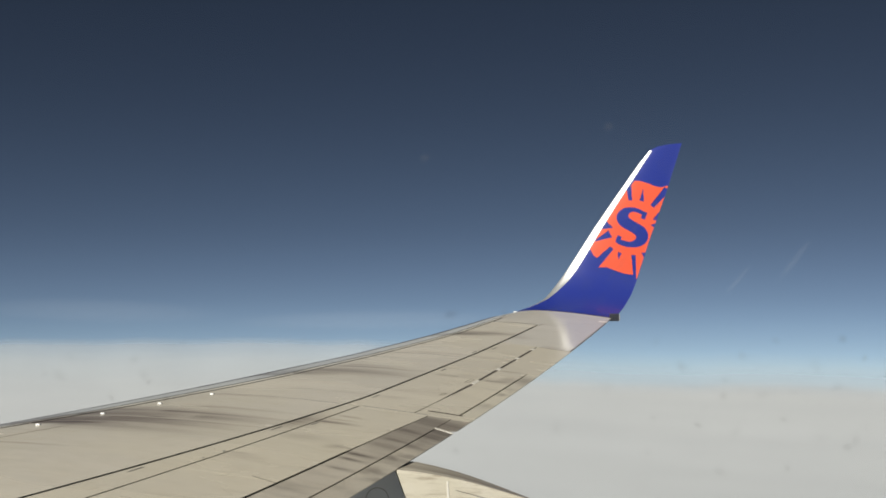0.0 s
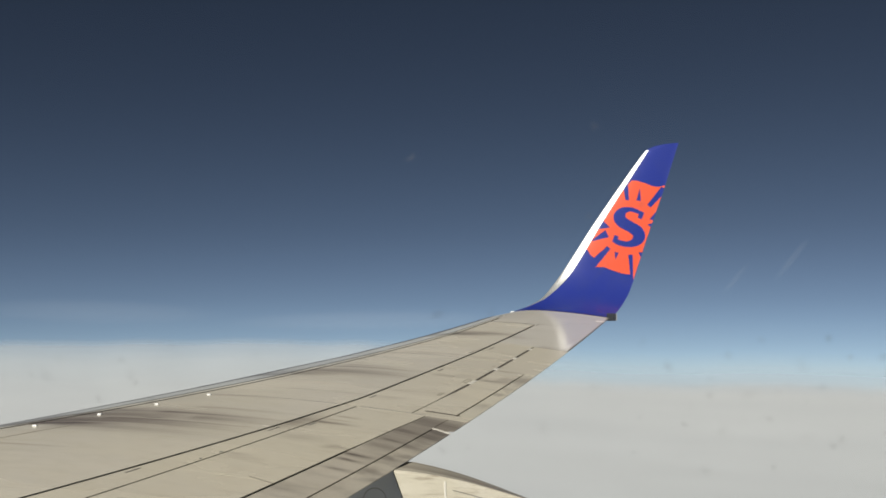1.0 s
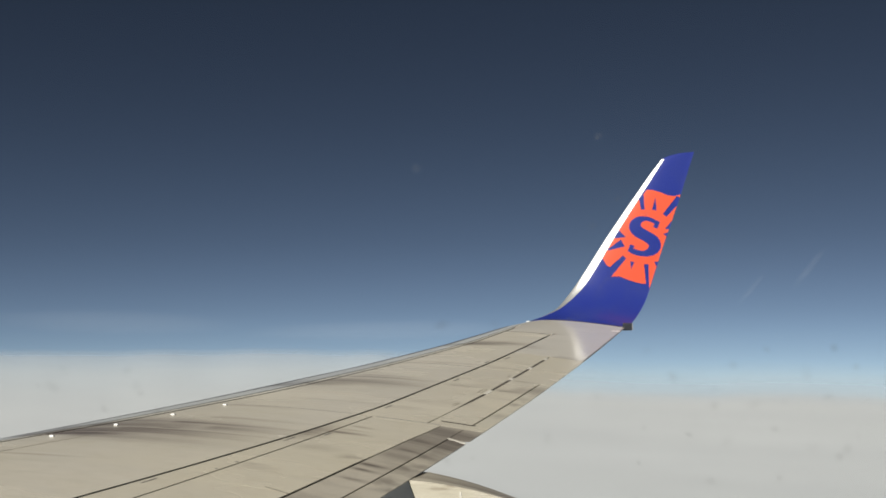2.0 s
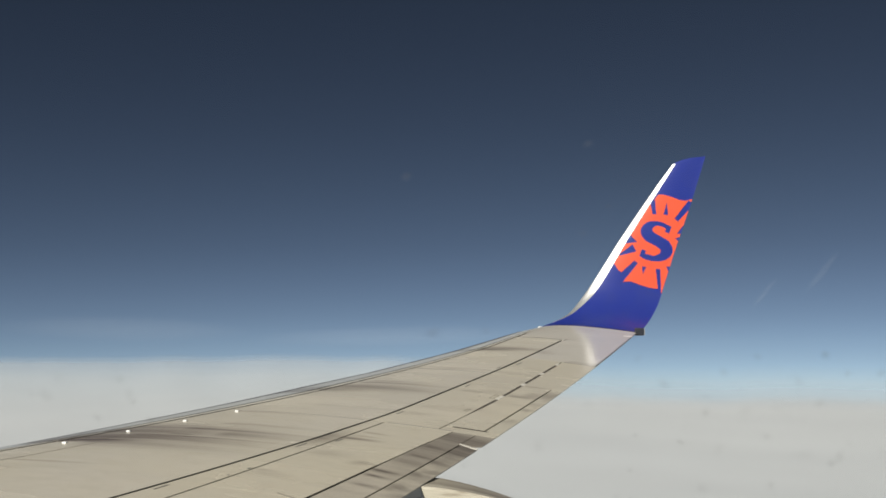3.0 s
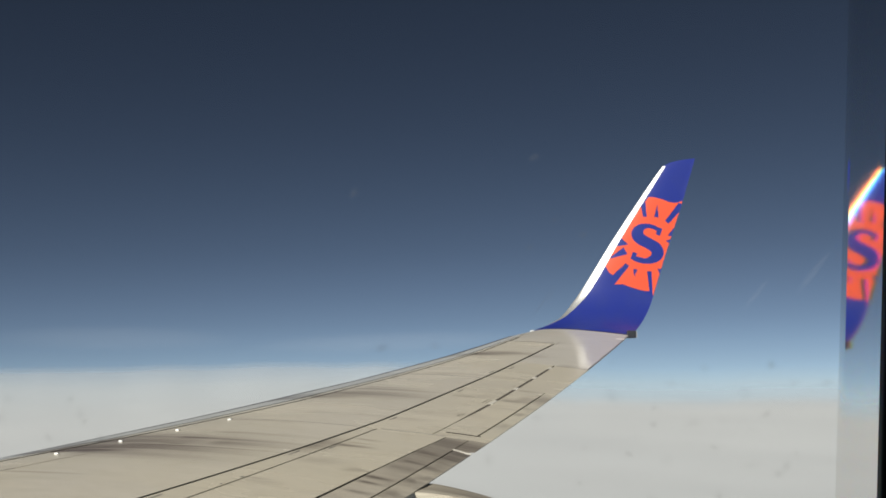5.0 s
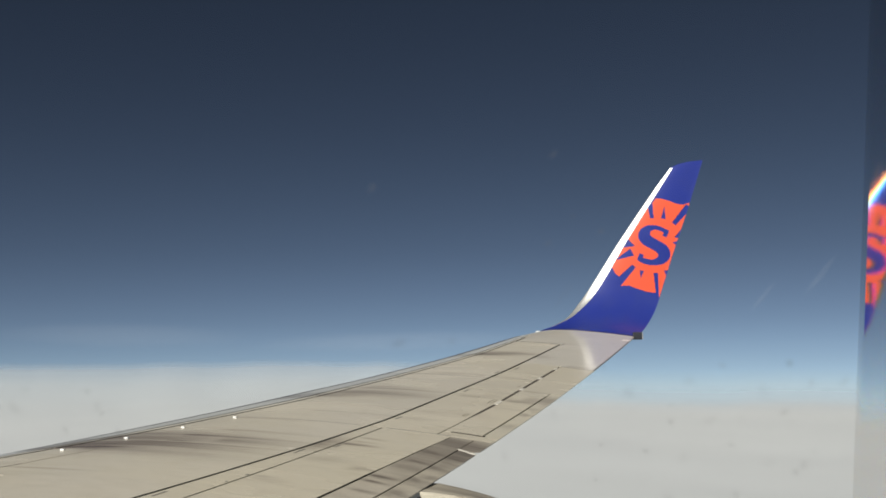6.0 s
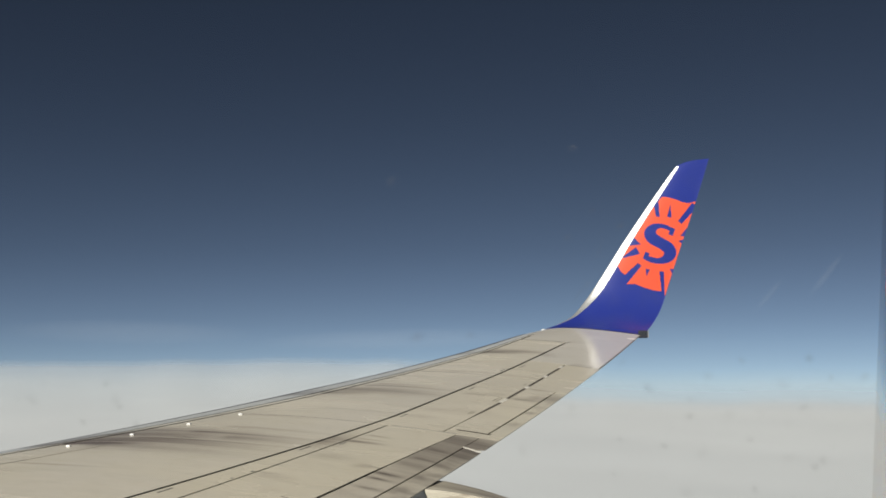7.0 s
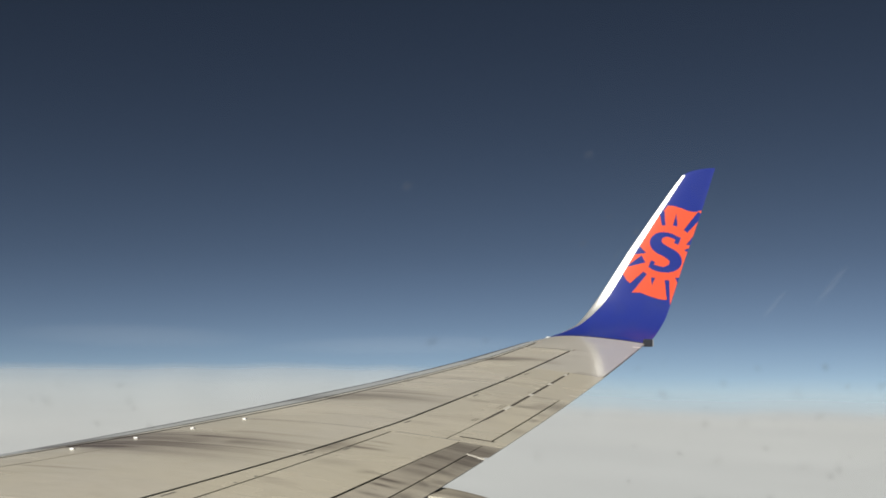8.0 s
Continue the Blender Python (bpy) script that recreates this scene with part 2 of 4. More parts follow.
nt.links.new(mixed(nt, noise_at(nt, 4.0, (0.6, 3, 1)), (0.13, 0.133, 0.142), (0.085, 0.087, 0.094)), b.inputs["Base Color"])

POLISHED, nt, b = material("polished_leading_edge", (0.90, 0.89, 0.86), 0.40, 0.8)
nt.links.new(mixed(nt, ramp(nt, noise_at(nt, 5.0), 0.4, 0.9), (0.91, 0.90, 0.87), (0.80, 0.78, 0.73)), b.inputs["Base Color"])
wear = nt.nodes.new("ShaderNodeMapRange")
nt.links.new(noise_at(nt, 12.0, (1, 1, 0.6), 4.0), wear.inputs["Value"])
wear.inputs["To Min"].default_value, wear.inputs["To Max"].default_value = 0.34, 0.50
nt.links.new(wear.outputs["Result"], b.inputs["Roughness"])

BLUE, nt, b = material("winglet_blue", (0.035, 0.045, 0.32), 0.33)
nt.links.new(mixed(nt, ramp(nt, noise_at(nt, 2.5), 0.4, 0.8), (0.022, 0.038, 0.25), (0.033, 0.049, 0.235)), b.inputs["Base Color"])
ORANGE, nt, b = material("emblem_orange", (0.92, 0.13, 0.055), 0.38)
nt.links.new(mixed(nt, ramp(nt, noise_at(nt, 4.0), 0.4, 0.9), (0.82, 0.108, 0.047), (0.76, 0.098, 0.043)), b.inputs["Base Color"])
WHITE, _, _ = material("white_plastic", (0.85, 0.85, 0.80), 0.35)
RUBBER, _, _ = material("black_gasket", (0.018, 0.018, 0.020), 0.6)
DARKGREY, _, _ = material("shaded_housing", (0.020, 0.022, 0.030), 0.5)
STENCIL, _, _ = material("stencil_grey", (0.16, 0.15, 0.13), 0.6)
# dark tone of the skin seams and of the rear edge's painted shade
EDGE_SHADE_SEAMS, nt, b = material("edge_shade_and_seams", (0.20, 0.185, 0.17), 0.5)
nt.links.new(mixed(nt, noise_at(nt, 8.0), (0.24, 0.22, 0.20), (0.12, 0.11, 0.105)), b.inputs["Base Color"])
GREASE, nt, b = material("grease_streak", (0.28, 0.245, 0.195), 0.5)
nt.links.new(mixed(nt, noise_at(nt, 18.0), (0.44, 0.40, 0.32), (0.19, 0.16, 0.125)), b.inputs["Base Color"])

LINING, nt, b = material("cabin_lining", (0.42, 0.41, 0.39), 0.6)
nt.links.new(mixed(nt, noise_at(nt, 30.0), (0.44, 0.43, 0.41), (0.38, 0.37, 0.35)), b.inputs["Base Color"])
HULL, nt, b = material("fuselage_paint", (0.70, 0.70, 0.69), 0.35)
nt.links.new(mixed(nt, noise_at(nt, 1.3), (0.72, 0.72, 0.71), (0.63, 0.63, 0.62)), b.inputs["Base Color"])

def acrylic(name, color, rough):
    m = bpy.data.materials.new(name)
    m.use_nodes = True
    nt = m.node_tree
    nt.nodes.clear()
    g = node(nt, "ShaderNodeBsdfGlass", Color=(*color, 1), Roughness=rough, IOR=1.49)
    out = nt.nodes.new("ShaderNodeOutputMaterial")
    nt.links.new(g.outputs[0], out.inputs["Surface"])
    return m


GLASS = acrylic("acrylic_pane", (0.985, 0.99, 0.99), 0.0)


def dispersing_acrylic(name, color, rough):
    """Acrylic whose index of refraction differs a little between red, green and blue."""
    m = bpy.data.materials.new(name)
    m.use_nodes = True
    nt = m.node_tree
    nt.nodes.clear()
    total = None
    for k, ior in enumerate((1.4825, 1.490, 1.4975)):
        tint = [0.0, 0.0, 0.0, 1.0]
        tint[k] = color[k]
        g = node(nt, "ShaderNodeBsdfGlass", Color=tuple(tint), Roughness=rough, IOR=ior)
        if total is None:
            total = g.outputs[0]
        else:
            both = nt.nodes.new("ShaderNodeAddShader")
            nt.links.new(total, both.inputs[0])
            nt.links.new(g.outputs[0], both.inputs[1])
            total = both.outputs[0]
    out = nt.nodes.new("ShaderNodeOutputMaterial")
    nt.links.new(total, out.inputs["Surface"])
    return m


BEVEL = dispersing_acrylic("machined_acrylic_edge", (0.84, 0.835, 0.83), 0.055)


def film_of_dirt(name, color, most, kind="ShaderNodeBsdfDiffuse"):
    """A thin smear that is thickest where the mesh says so."""
    m = bpy.data.materials.new(name)
    m.use_nodes = True
    nt = m.node_tree
    nt.nodes.clear()
    at = nt.nodes.new("ShaderNodeAttribute")
    at.attribute_name = "thick"
    k = nt.nodes.new("ShaderNodeMath")
    k.operation = "MULTIPLY"
    k.inputs[1].default_value = most
    nt.links.new(at.outputs["Fac"], k.inputs[0])
    clear = nt.nodes.new("ShaderNodeBsdfTransparent")
    dust = node(nt, kind, Color=(*color, 1))
    mx = nt.nodes.new("ShaderNodeMixShader")
    nt.links.new(k.outputs[0], mx.inputs[0])
    nt.links.new(clear.outputs[0], mx.inputs[1])
    nt.links.new(dust.outputs[0], mx.inputs[2])
    out = nt.nodes.new("ShaderNodeOutputMaterial")
    nt.links.new(mx.outputs[0], out.inputs["Surface"])
    return m


SPECK = film_of_dirt("dirt_film", (0.42, 0.42, 0.41), 0.17)
FLECK = film_of_dirt("pale_frost", (0.85, 0.84, 0.82), 0.17, "ShaderNodeBsdfTranslucent")
VEIL = film_of_dirt("thin_haze_veil", (0.70, 0.74, 0.78), 0.055)
PALE_WISP = film_of_dirt("thin_pale_wisp", (0.75, 0.76, 0.78), 0.028)

CLOUD, nt, b = material("cloud_top", (0.80, 0.80, 0.79), 1.0)
b.inputs["Specular IOR Level"].default_value = 0.0
soft = mixed(nt, ramp(nt, noise_at(nt, 0.0016, (1, 1, 1), 5.0), 0.35, 0.7), (0.645, 0.665, 0.66), (0.615, 0.635, 0.635))
nt.links.new(soft, b.inputs["Base Color"])
# alpha falls towards the sheet's far rim in place of aerial haze
cover = nt.nodes.new("ShaderNodeAttribute")
cover.attribute_name = "cover"
nt.links.new(cover.outputs["Fac"], b.inputs["Alpha"])


# ---- mesh helpers ----
def mesh_of(name, verts, faces, mat, smooth=True):
    me = bpy.data.meshes.new(name)
    me.from_pydata([tuple(v) for v in verts], [], faces)
    me.materials.append(mat)
    if smooth:
        me.polygons.foreach_set("use_smooth", [True] * len(me.polygons))
    me.update()
    return me


def part(name, me, parent, label=""):
    ob = new(name, me)
    ob.parent = parent
    return tagged(ob, label)


def slab(top, bottom, closed_ends=True):
    """Verts and faces of a plate between two equal grids of points [i][j]."""
    n, m = len(top), len(top[0])
    verts = [p for row in top for p in row] + [p for row in bottom for p in row]
    k = n * m
    faces = []
    for i in range(n - 1):
        for j in range(m - 1):
            a, b_, c, d = i * m + j, i * m + j + 1, (i + 1) * m + j + 1, (i + 1) * m + j
            faces.append((a, d, c, b_))
            faces.append((k + a, k + b_, k + c, k + d))
    for i in range(n - 1):
        for j in (0, m - 1):
            a, b_ = i * m + j, (i + 1) * m + j
            faces.append((a, b_, k + b_, k + a) if j else (b_, a, k + a, k + b_))
    for j in range(m - 1):
        for i in (0, n - 1):
            a, b_ = i * m + j, i * m + j + 1
            faces.append((b_, a, k + a, k + b_) if i else (a, b_, k + b_, k + a))
    return verts, faces


def sharp(me, degrees=40):
    me.set_sharp_from_angle(angle=radians(degrees))
    return me


def boxed(lo, hi, bevel=0.0):
    bm = bmesh.new()
    bmesh.ops.create_cube(bm, size=1.0)
    for v in bm.verts:
        v.co = Vector([(l + h) / 2 + c * (h - l) for l, h, c in zip(lo, hi, v.co)])
    if bevel:
        bmesh.ops.bevel(bm, geom=bm.edges[:], offset=bevel, segments=2, affect="EDGES", profile=0.5)
    return bm


def from_bm(name, bm, mat):
    me = bpy.data.meshes.new(name)
    bm.to_mesh(me)
    bm.free()
    me.materials.append(mat)
    return me


def between(x, xs, ys):
    return float(np.interp(x, xs, ys))


# ---- the wing's form: x aft, y outboard, z up from the eye's level ----
SPAN_JOINT = 16.83
TILT = math.tan(radians(2.0))


def leading_x(y):
    return y * 0.52945


def chord(y):
    return 1.19536 + 0.26781 * (17.2 - y) + max(0.0, 5.6 - y) * 0.42


def rise(y):
    """Dihedral and the upward bend of the loaded wing."""
    return -1.81143 + 0.0507 * y + 0.0026 * y * y + 0.00005 * y ** 3


def half_thick(c, t=0.10):
    c = min(max(c, 0.0), 1.0)
    return 5 * t * (0.2969 * math.sqrt(c) - 0.126 * c - 0.3516 * c ** 2 + 0.2843 * c ** 3 - 0.1036 * c ** 4)


def on_wing(y, c, side=1, lift=0.0):
    ch = chord(y)
    x = leading_x(y) + c * ch
    lift += between(y, (8.0, 9.5, 11.5, 12.5, 13.4, 14.9, 15.7, 16.2, 16.83), (0.0, -0.004, -0.011, -0.009, -0.017, -0.007, 0.010, 0.022, 0.0)) * max(0.0, 1 - c) ** 2
    return Vector((x, y, rise(y) - TILT * (x - 9) + side * max(half_thick(c) * ch, 0.003) + lift))


def steps(a, b_, size):
    n = max(1, int(math.ceil(abs(b_ - a) / size)))
    return [a + (b_ - a) * i / n for i in range(n + 1)]


def value(v, y):
    return v(y) if callable(v) else v


def plate(name, y0, y1, c0, c1, mat, parent, label="", depth=0.005, lift=0.0, to_under=False, nc=8, skew=0.0):
    """A skin panel, spoiler, flap or tab that lies in the wing's upper surface."""
    ys = steps(y0, y1, 0.3)
    top, bottom, shares = [], [], []
    for y in ys:
        a, b_ = value(c0, y), value(c1, y)
        cs = [a + (b_ - a) * j / nc for j in range(nc + 1)]
        ysk = [y + skew * (c - a) for c in cs]
        shares += cs
        top.append([on_wing(q, c, 1, lift) for q, c in zip(ysk, cs)])
        bottom.append([on_wing(q, c, -1) if to_under else on_wing(q, c, 1, lift - depth) for q, c in zip(ysk, cs)])
    me = sharp(mesh_of(name, *slab(top, bottom), mat), 35)
    me.attributes.new("share", "FLOAT", "POINT").data.foreach_set("value", shares * 2)
    return part(name, me, parent, label)


def wrap(name, y0, y1, under, over, mat, parent, label="", depth=0.014, lift=0.0):
    """A shell round the wing's nose from the chord share under it to the one above it."""
    ys = steps(y0, y1, 0.3)
    top, bottom = [], []
    for y in ys:
        o_ = value(over, y)
        ts = [-math.sqrt(under) + (math.sqrt(under) + math.sqrt(o_)) * j / 18 for j in range(19)]
        row, inner = [], []
        for t in ts:
            side = 1 if t >= 0 else -1
            c = t * t
            row.append(on_wing(y, c, side, lift * side) - Vector((lift, 0, 0)))
            inner.append(on_wing(y, c, side, (lift - depth) * side) + Vector((depth * max(0.0, 1 - c * 20), 0, 0)))
        top.append(row)
        bottom.append(inner)
    me = sharp(mesh_of(name, *slab(top, bottom), mat), 50)
    return part(name, me, parent, label)


# ---- the winglet's form: s runs along the bend from the joint ----
BEND0, BEND1, BEND_R = radians(10.213), radians(78), 0.9
BEND_LEN = BEND_R * (BEND1 - BEND0)
W_S = (0.0, 0.13, 0.29, 0.48, 0.77, 0.95, 1.24, 1.63, 2.08, 2.49, 2.80, 2.855, 2.89, 2.915)
W_LE = (8.911, 8.962, 9.120, 9.305, 9.485, 9.600, 9.780, 10.018, 10.314, 10.591, 10.813, 10.92, 11.05, 11.235)
WT_S = (0.0, 0.31, 0.67, 0.86, 1.48, 2.15, 2.915)
WT_X = (10.205, 10.345, 10.504, 10.572, 10.777, 11.014, 11.262)


def on_bend(s):
    """Place (y, z) and lean of the winglet's middle at s."""
    a = BEND0 + min(max(s, 0.0), BEND_LEN) / BEND_R
    y = SPAN_JOINT + BEND_R * (math.sin(a) - math.sin(BEND0))
    z = rise(SPAN_JOINT) + BEND_R * (math.cos(BEND0) - math.cos(a))
    if s > BEND_LEN:
        y += (s - BEND_LEN) * math.cos(BEND1)
        z += (s - BEND_LEN) * math.sin(BEND1)
    if s < 0:
        y += s * math.cos(BEND0)
        z += s * math.sin(BEND0)
    return y, z, a


def w_edges(s):
    return between(s, W_S, W_LE), between(s, WT_S, WT_X)


def on_winglet(s, c, side=1, lift=0.0):
    le, te = w_edges(s)
    y, z, a = on_bend(s)
    x = le + c * (te - le)
    th = max(half_thick(c, 0.10 - 0.02 * min(1, s / 1.2)) * (te - le), 0.003) + lift
    z -= TILT * (x - 9)
    return Vector((x, y - math.sin(a) * th * side, z + math.cos(a) * th * side))


def on_winglet_x(s, x, lift):
    le, te = w_edges(s)
    return on_winglet(s, (x - le) / (te - le), 1, lift)


# ---- distance: one sheet of cloud tops out to the horizon ----
def cloud_deck():
    """Tops of a cloud sheet: a hazy bank ahead of the wing, and behind it a lower, clearer edge under thin haze."""
    rings = [0, 150, 400, 700] + [1000 + 35 * i for i in range(110)]
    n = 540
    verts, faces, cover = [], [], []
    for r in rings:
        for i in range(n):
            a = 2 * math.pi * i / n
            x, y = r * math.sin(a), r * math.cos(a)
            bearing = math.degrees(a2(a))
            bank = min(max((4 - bearing) / 14, 0.0), 1.0)
            bank = bank * bank * (3 - 2 * bank)
            ragged = noise.fractal(Vector((bearing / 3.2, 0.0, 1.7)), 0.8, 2.1, 4)
            rim = -1.72 + 0.64 * bank + 0.10 * ragged
            far = min(max((r - 1500) / 3315, 0.0), 1.0)
            h = noise.fractal(Vector((x / 900, y / 900, 0.3)), 0.8, 2.1, 4) * 7 * min(1.0, r / 600) * (1 - far)
            z = -217 + h + (4815 * math.tan(radians(rim)) + 217) * far ** 2.2
            verts.append((x, y, z))
            below = rim - math.degrees(math.atan2(z, max(r, 1.0)))
            hazy = between(below, (0.0, 0.18, 0.45, 1.1, 2.2, 3.2), (0.0, 0.16, 0.50, 0.74, 0.93, 1.0))
            clear = between(below, (0.0, 0.5, 1.0, 1.45, 1.75, 2.1), (0.0, 0.12, 0.32, 0.55, 0.90, 1.0))
            cover.append(clear + (hazy - clear) * bank)
    for k in range(len(rings) - 1):
        for i in range(n):
            j = (i + 1) % n
            faces.append((k * n + i, (k + 1) * n + i, (k + 1) * n + j, k * n + j))
    me = mesh_of("cloud_deck", verts, faces, CLOUD)
    me.attributes.new("cover", "FLOAT", "POINT").data.foreach_set("value", cover)
    ob = new("cloud_deck", me)
    return tagged(ob, "unbroken pale grey-white cloud tops far below", "cloud", kind="structure")


def a2(a):
    """Bearing in -pi to pi."""
    return (a + math.pi) % (2 * math.pi) - math.pi


cloud_deck()


def wisp(bearing, height, length, width, lean, mat=PALE_WISP):
    """A faint pale streak far off; angles in degrees."""
    far = 3000.0
    way = Vector((math.sin(radians(bearing)), math.cos(radians(bearing)), math.tan(radians(height)))).normalized()
    right = Vector((way.y, -way.x, 0)).normalized()
    up = right.cross(way)
    a = radians(lean)
    along, across = right * math.cos(a) + up * math.sin(a), up * math.cos(a) - right * math.sin(a)
    along, across = along * far * radians(length) / 2, across * far * radians(width) / 2
    verts, faces, thick = [], [], []
    n = 12
    for i in range(n + 1):
        t = i / n * 2 - 1
        for j in range(5):
            k = j / 2 - 1
            bulge = 0.5 * math.sin(j + 7 * t)
            verts.append(way * (far + 6 * bulge) + along * t + across * (k * (1 - 0.6 * t * t)))
            thick.append((1 - t * t) * (1 - k * k))
    for i in range(n):
        for j in range(4):
            a0 = i * 5 + j
            faces.append((a0, a0 + 1, a0 + 6, a0 + 5))
    me = mesh_of("far_wisp", verts, faces, mat)
    me.attributes.new("thick", "FLOAT", "POINT").data.foreach_set("value", thick)
    tagged(new("far_wisp", me), "faint pale wisp far off", "cloud", group="wisps", kind="stuff")


wisp(12.65, 2.7, 2.6, 0.40, 52)
wisp(10.0, 1.75, 2.1, 0.30, 50)
wisp(-21.0, 0.15, 12.0, 1.3, -1.5, VEIL)
wisp(-8.0, -0.25, 14.0, 1.1, 1.0, VEIL)

# ---- the cabin: a closed length of fuselage with one window ----
EYE_X = 9.18
HULL_R, HULL_IN, HULL_Z = 1.88, 1.76, -0.35
HULL_X0, HULL_X1 = 1.5, 13.5
WIN_X0, WIN_X1, WIN_Z0, WIN_Z1 = 9.015, 9.2682, -0.150, 0.24


def rounded(x0, x1, z0, z1, r, n=10):
    """Points of a rounded rectangle, counter-clockwise seen from the cabin."""
    out = []
    for cx, cz, a0 in ((x1 - r, z1 - r, 0), (x0 + r, z1 - r, 90), (x0 + r, z0 + r, 180), (x1 - r, z0 + r, 270)):
        for i in range(n + 1):
            a = radians(a0 + 90 * i / n)
            out.append((cx + r * math.cos(a), cz + r * math.sin(a)))
    return out


PITCHED = Matrix.Translation((EYE_X, 0, 0)) @ pose(0, 0, 0, 0, 3.9, 0) @ Matrix.Translation((-EYE_X, 0, 0))


def pitched(me):
    """Set level geometry to the aircraft's slight nose-up attitude."""
    me.transform(PITCHED)
    return me


def hull_wall():
    hx0, hx1 = WIN_X0 - 0.035, WIN_X1 + 0.035
    t0 = math.asin((WIN_Z0 - 0.035 - HULL_Z) / HULL_R)
    t1 = math.asin((WIN_Z1 + 0.035 - HULL_Z) / HULL_R)
    xs = steps(HULL_X0, hx0, 1.0) + steps(hx1, HULL_X1, 1.0)
    angles = steps(t0, t1, 0.04) + steps(t1, t0 + 2 * math.pi, 0.08)[1:-1]
    hole_j = len(steps(t0, t1, 0.04)) - 1
    hole_i = len(steps(HULL_X0, hx0, 1.0)) - 1
    m = len(angles)
    verts, faces = [], []
    for rad in (HULL_R, HULL_IN):
        for x in xs:
            for a in angles:
                verts.append((x, rad * math.cos(a), HULL_Z + rad * math.sin(a)))
    k = len(xs) * m
    for i in range(len(xs) - 1):
        for j in range(m):
            q = (j + 1) % m
            if i == hole_i and j < hole_j:
                continue
            a, b_, c, d = i * m + j, (i + 1) * m + j, (i + 1) * m + q, i * m + q
            faces.append((a, b_, c, d))
            faces.append((k + a, k + d, k + c, k + b_))
    for j in range(hole_j):
        for i in (hole_i, hole_i + 1):
            a, b_ = i * m + j, i * m + j + 1
            faces.append((a, b_, k + b_, k + a))
    for j in (0, hole_j):
        a, b_ = hole_i * m + j, (hole_i + 1) * m + j
        faces.append((a, b_, k + b_, k + a))
    for i in (0, len(xs) - 1):
        for rad_k in (0, k):
            faces.append(tuple(rad_k + i * m + j for j in range(m)))
    me = sharp(mesh_of("wall_fuselage", verts, faces, HULL), 30)
    me.materials.append(LINING)
    for f in me.polygons:
        if min(f.vertices) >= k:
            f.material_index = 1
    tagged(new("wall_fuselage", pitched(me)), "plain curved fuselage wall with a single window opening", "wall", kind="structure")


def cabin_floor():
    bm = boxed((HULL_X0 + 0.02, -1.5, -1.20), (HULL_X1 - 0.02, 1.5, -1.15))
    tagged(new("floor", pitched(from_bm("floor", bm, LINING))), "plain grey cabin floor", "floor", kind="structure")


def window():
    win = tagged(new("window_1"), "acrylic cabin window with bevelled pane edge and black gasket", "window", kind="structure")
    # the frame: a deep ring from the rounded opening to the hole in the wall
    inner = rounded(WIN_X0, WIN_X1, WIN_Z0, WIN_Z1, 0.10)
    outer = rounded(WIN_X0 - 0.036, WIN_X1 + 0.036, WIN_Z0 - 0.036, WIN_Z1 + 0.036, 0.012)
    lip = rounded(WIN_X0 - 0.012, WIN_X1 + 0.012, WIN_Z0 - 0.012, WIN_Z1 + 0.012, 0.108)
    n = len(inner)

    def ring(loops):
        verts = [(x, y, z) for pts, y in loops for x, z in pts]
        faces = []
        for q in range(len(loops)):
            r = (q + 1) % len(loops)
            for i in range(n):
                j = (i + 1) % n
                faces.append((q * n + i, q * n + j, r * n + j, r * n + i))
        return verts, faces

    part("gasket", pitched(mesh_of("gasket", *ring([(inner, 1.755), (lip, 1.748), (outer, 1.756), (outer, 1.7595), (inner, 1.7595)]), RUBBER)), win, "black rubber gasket")
    wide = rounded(WIN_X0 - 0.004, WIN_X1 + 0.004, WIN_Z0 - 0.004, WIN_Z1 + 0.004, 0.102)
    part("outer_frame", pitched(mesh_of("outer_frame", *ring([(wide, 1.7705), (outer, 1.7705), (outer, 1.776), (lip, 1.776)]), RUBBER)), win)
    part("reveal", pitched(mesh_of("reveal", *ring([(lip, 1.747), (outer, 1.700), (outer, 1.7475)]), LINING)), win)
    # the pane: flat towards the cabin, bevelled all round towards the sky
    edge = rounded(WIN_X0 - 0.005, WIN_X1 + 0.005, WIN_Z0 - 0.005, WIN_Z1 + 0.005, 0.103, 16)
    loops = [[(x, 1.76, z) for x, z in edge]]
    # the bevel's slope sets in over a millimetre: inset from the opening, slope further out
    profile = ((0.0070, 0.0), (0.0066, 5.0), (0.0062, 10.0), (0.0058, 15.0), (-0.005, 20.2))
    heights, y = [1.77], 1.77
    for (inset, _), (nxt, slope) in zip(profile, profile[1:]):
        y -= (inset - nxt) * math.tan(radians(slope))
        heights.append(y)
    for (inset, _), y in reversed(list(zip(profile, heights))):
        loops.append([(x, y, z) for x, z in rounded(WIN_X0 + inset, WIN_X1 - inset, WIN_Z0 + inset, WIN_Z1 - inset, 0.098 - inset, 16)])
    m = len(edge)
    verts = [p_ for loop in loops for p_ in loop]
    last = (len(loops) - 1) * m
    faces = [tuple(range(m)), tuple(reversed(range(last, last + m)))]
    for k in range(len(loops) - 1):
        for i in range(m):
            j = (i + 1) % m
            faces.append((k * m + i, (k + 1) * m + i, (k + 1) * m + j, k * m + j))
    pane = part("pane", pitched(mesh_of("pane", verts, faces, GLASS, smooth=False)), win, "clear acrylic pane with bevelled rim")
    pane.data.materials.append(BEVEL)
    for f in pane.data.polygons:
        f.material_index = int(f.index > 1)
    pane.visible_shadow = False


hull_wall()
cabin_floor()
window()

# ---- the wing ----
wing = tagged(new("airliner_wing"), "swept grey airliner wing with streaky grime and a blue winglet", "wing")
wing.location = (0, 0, 0)


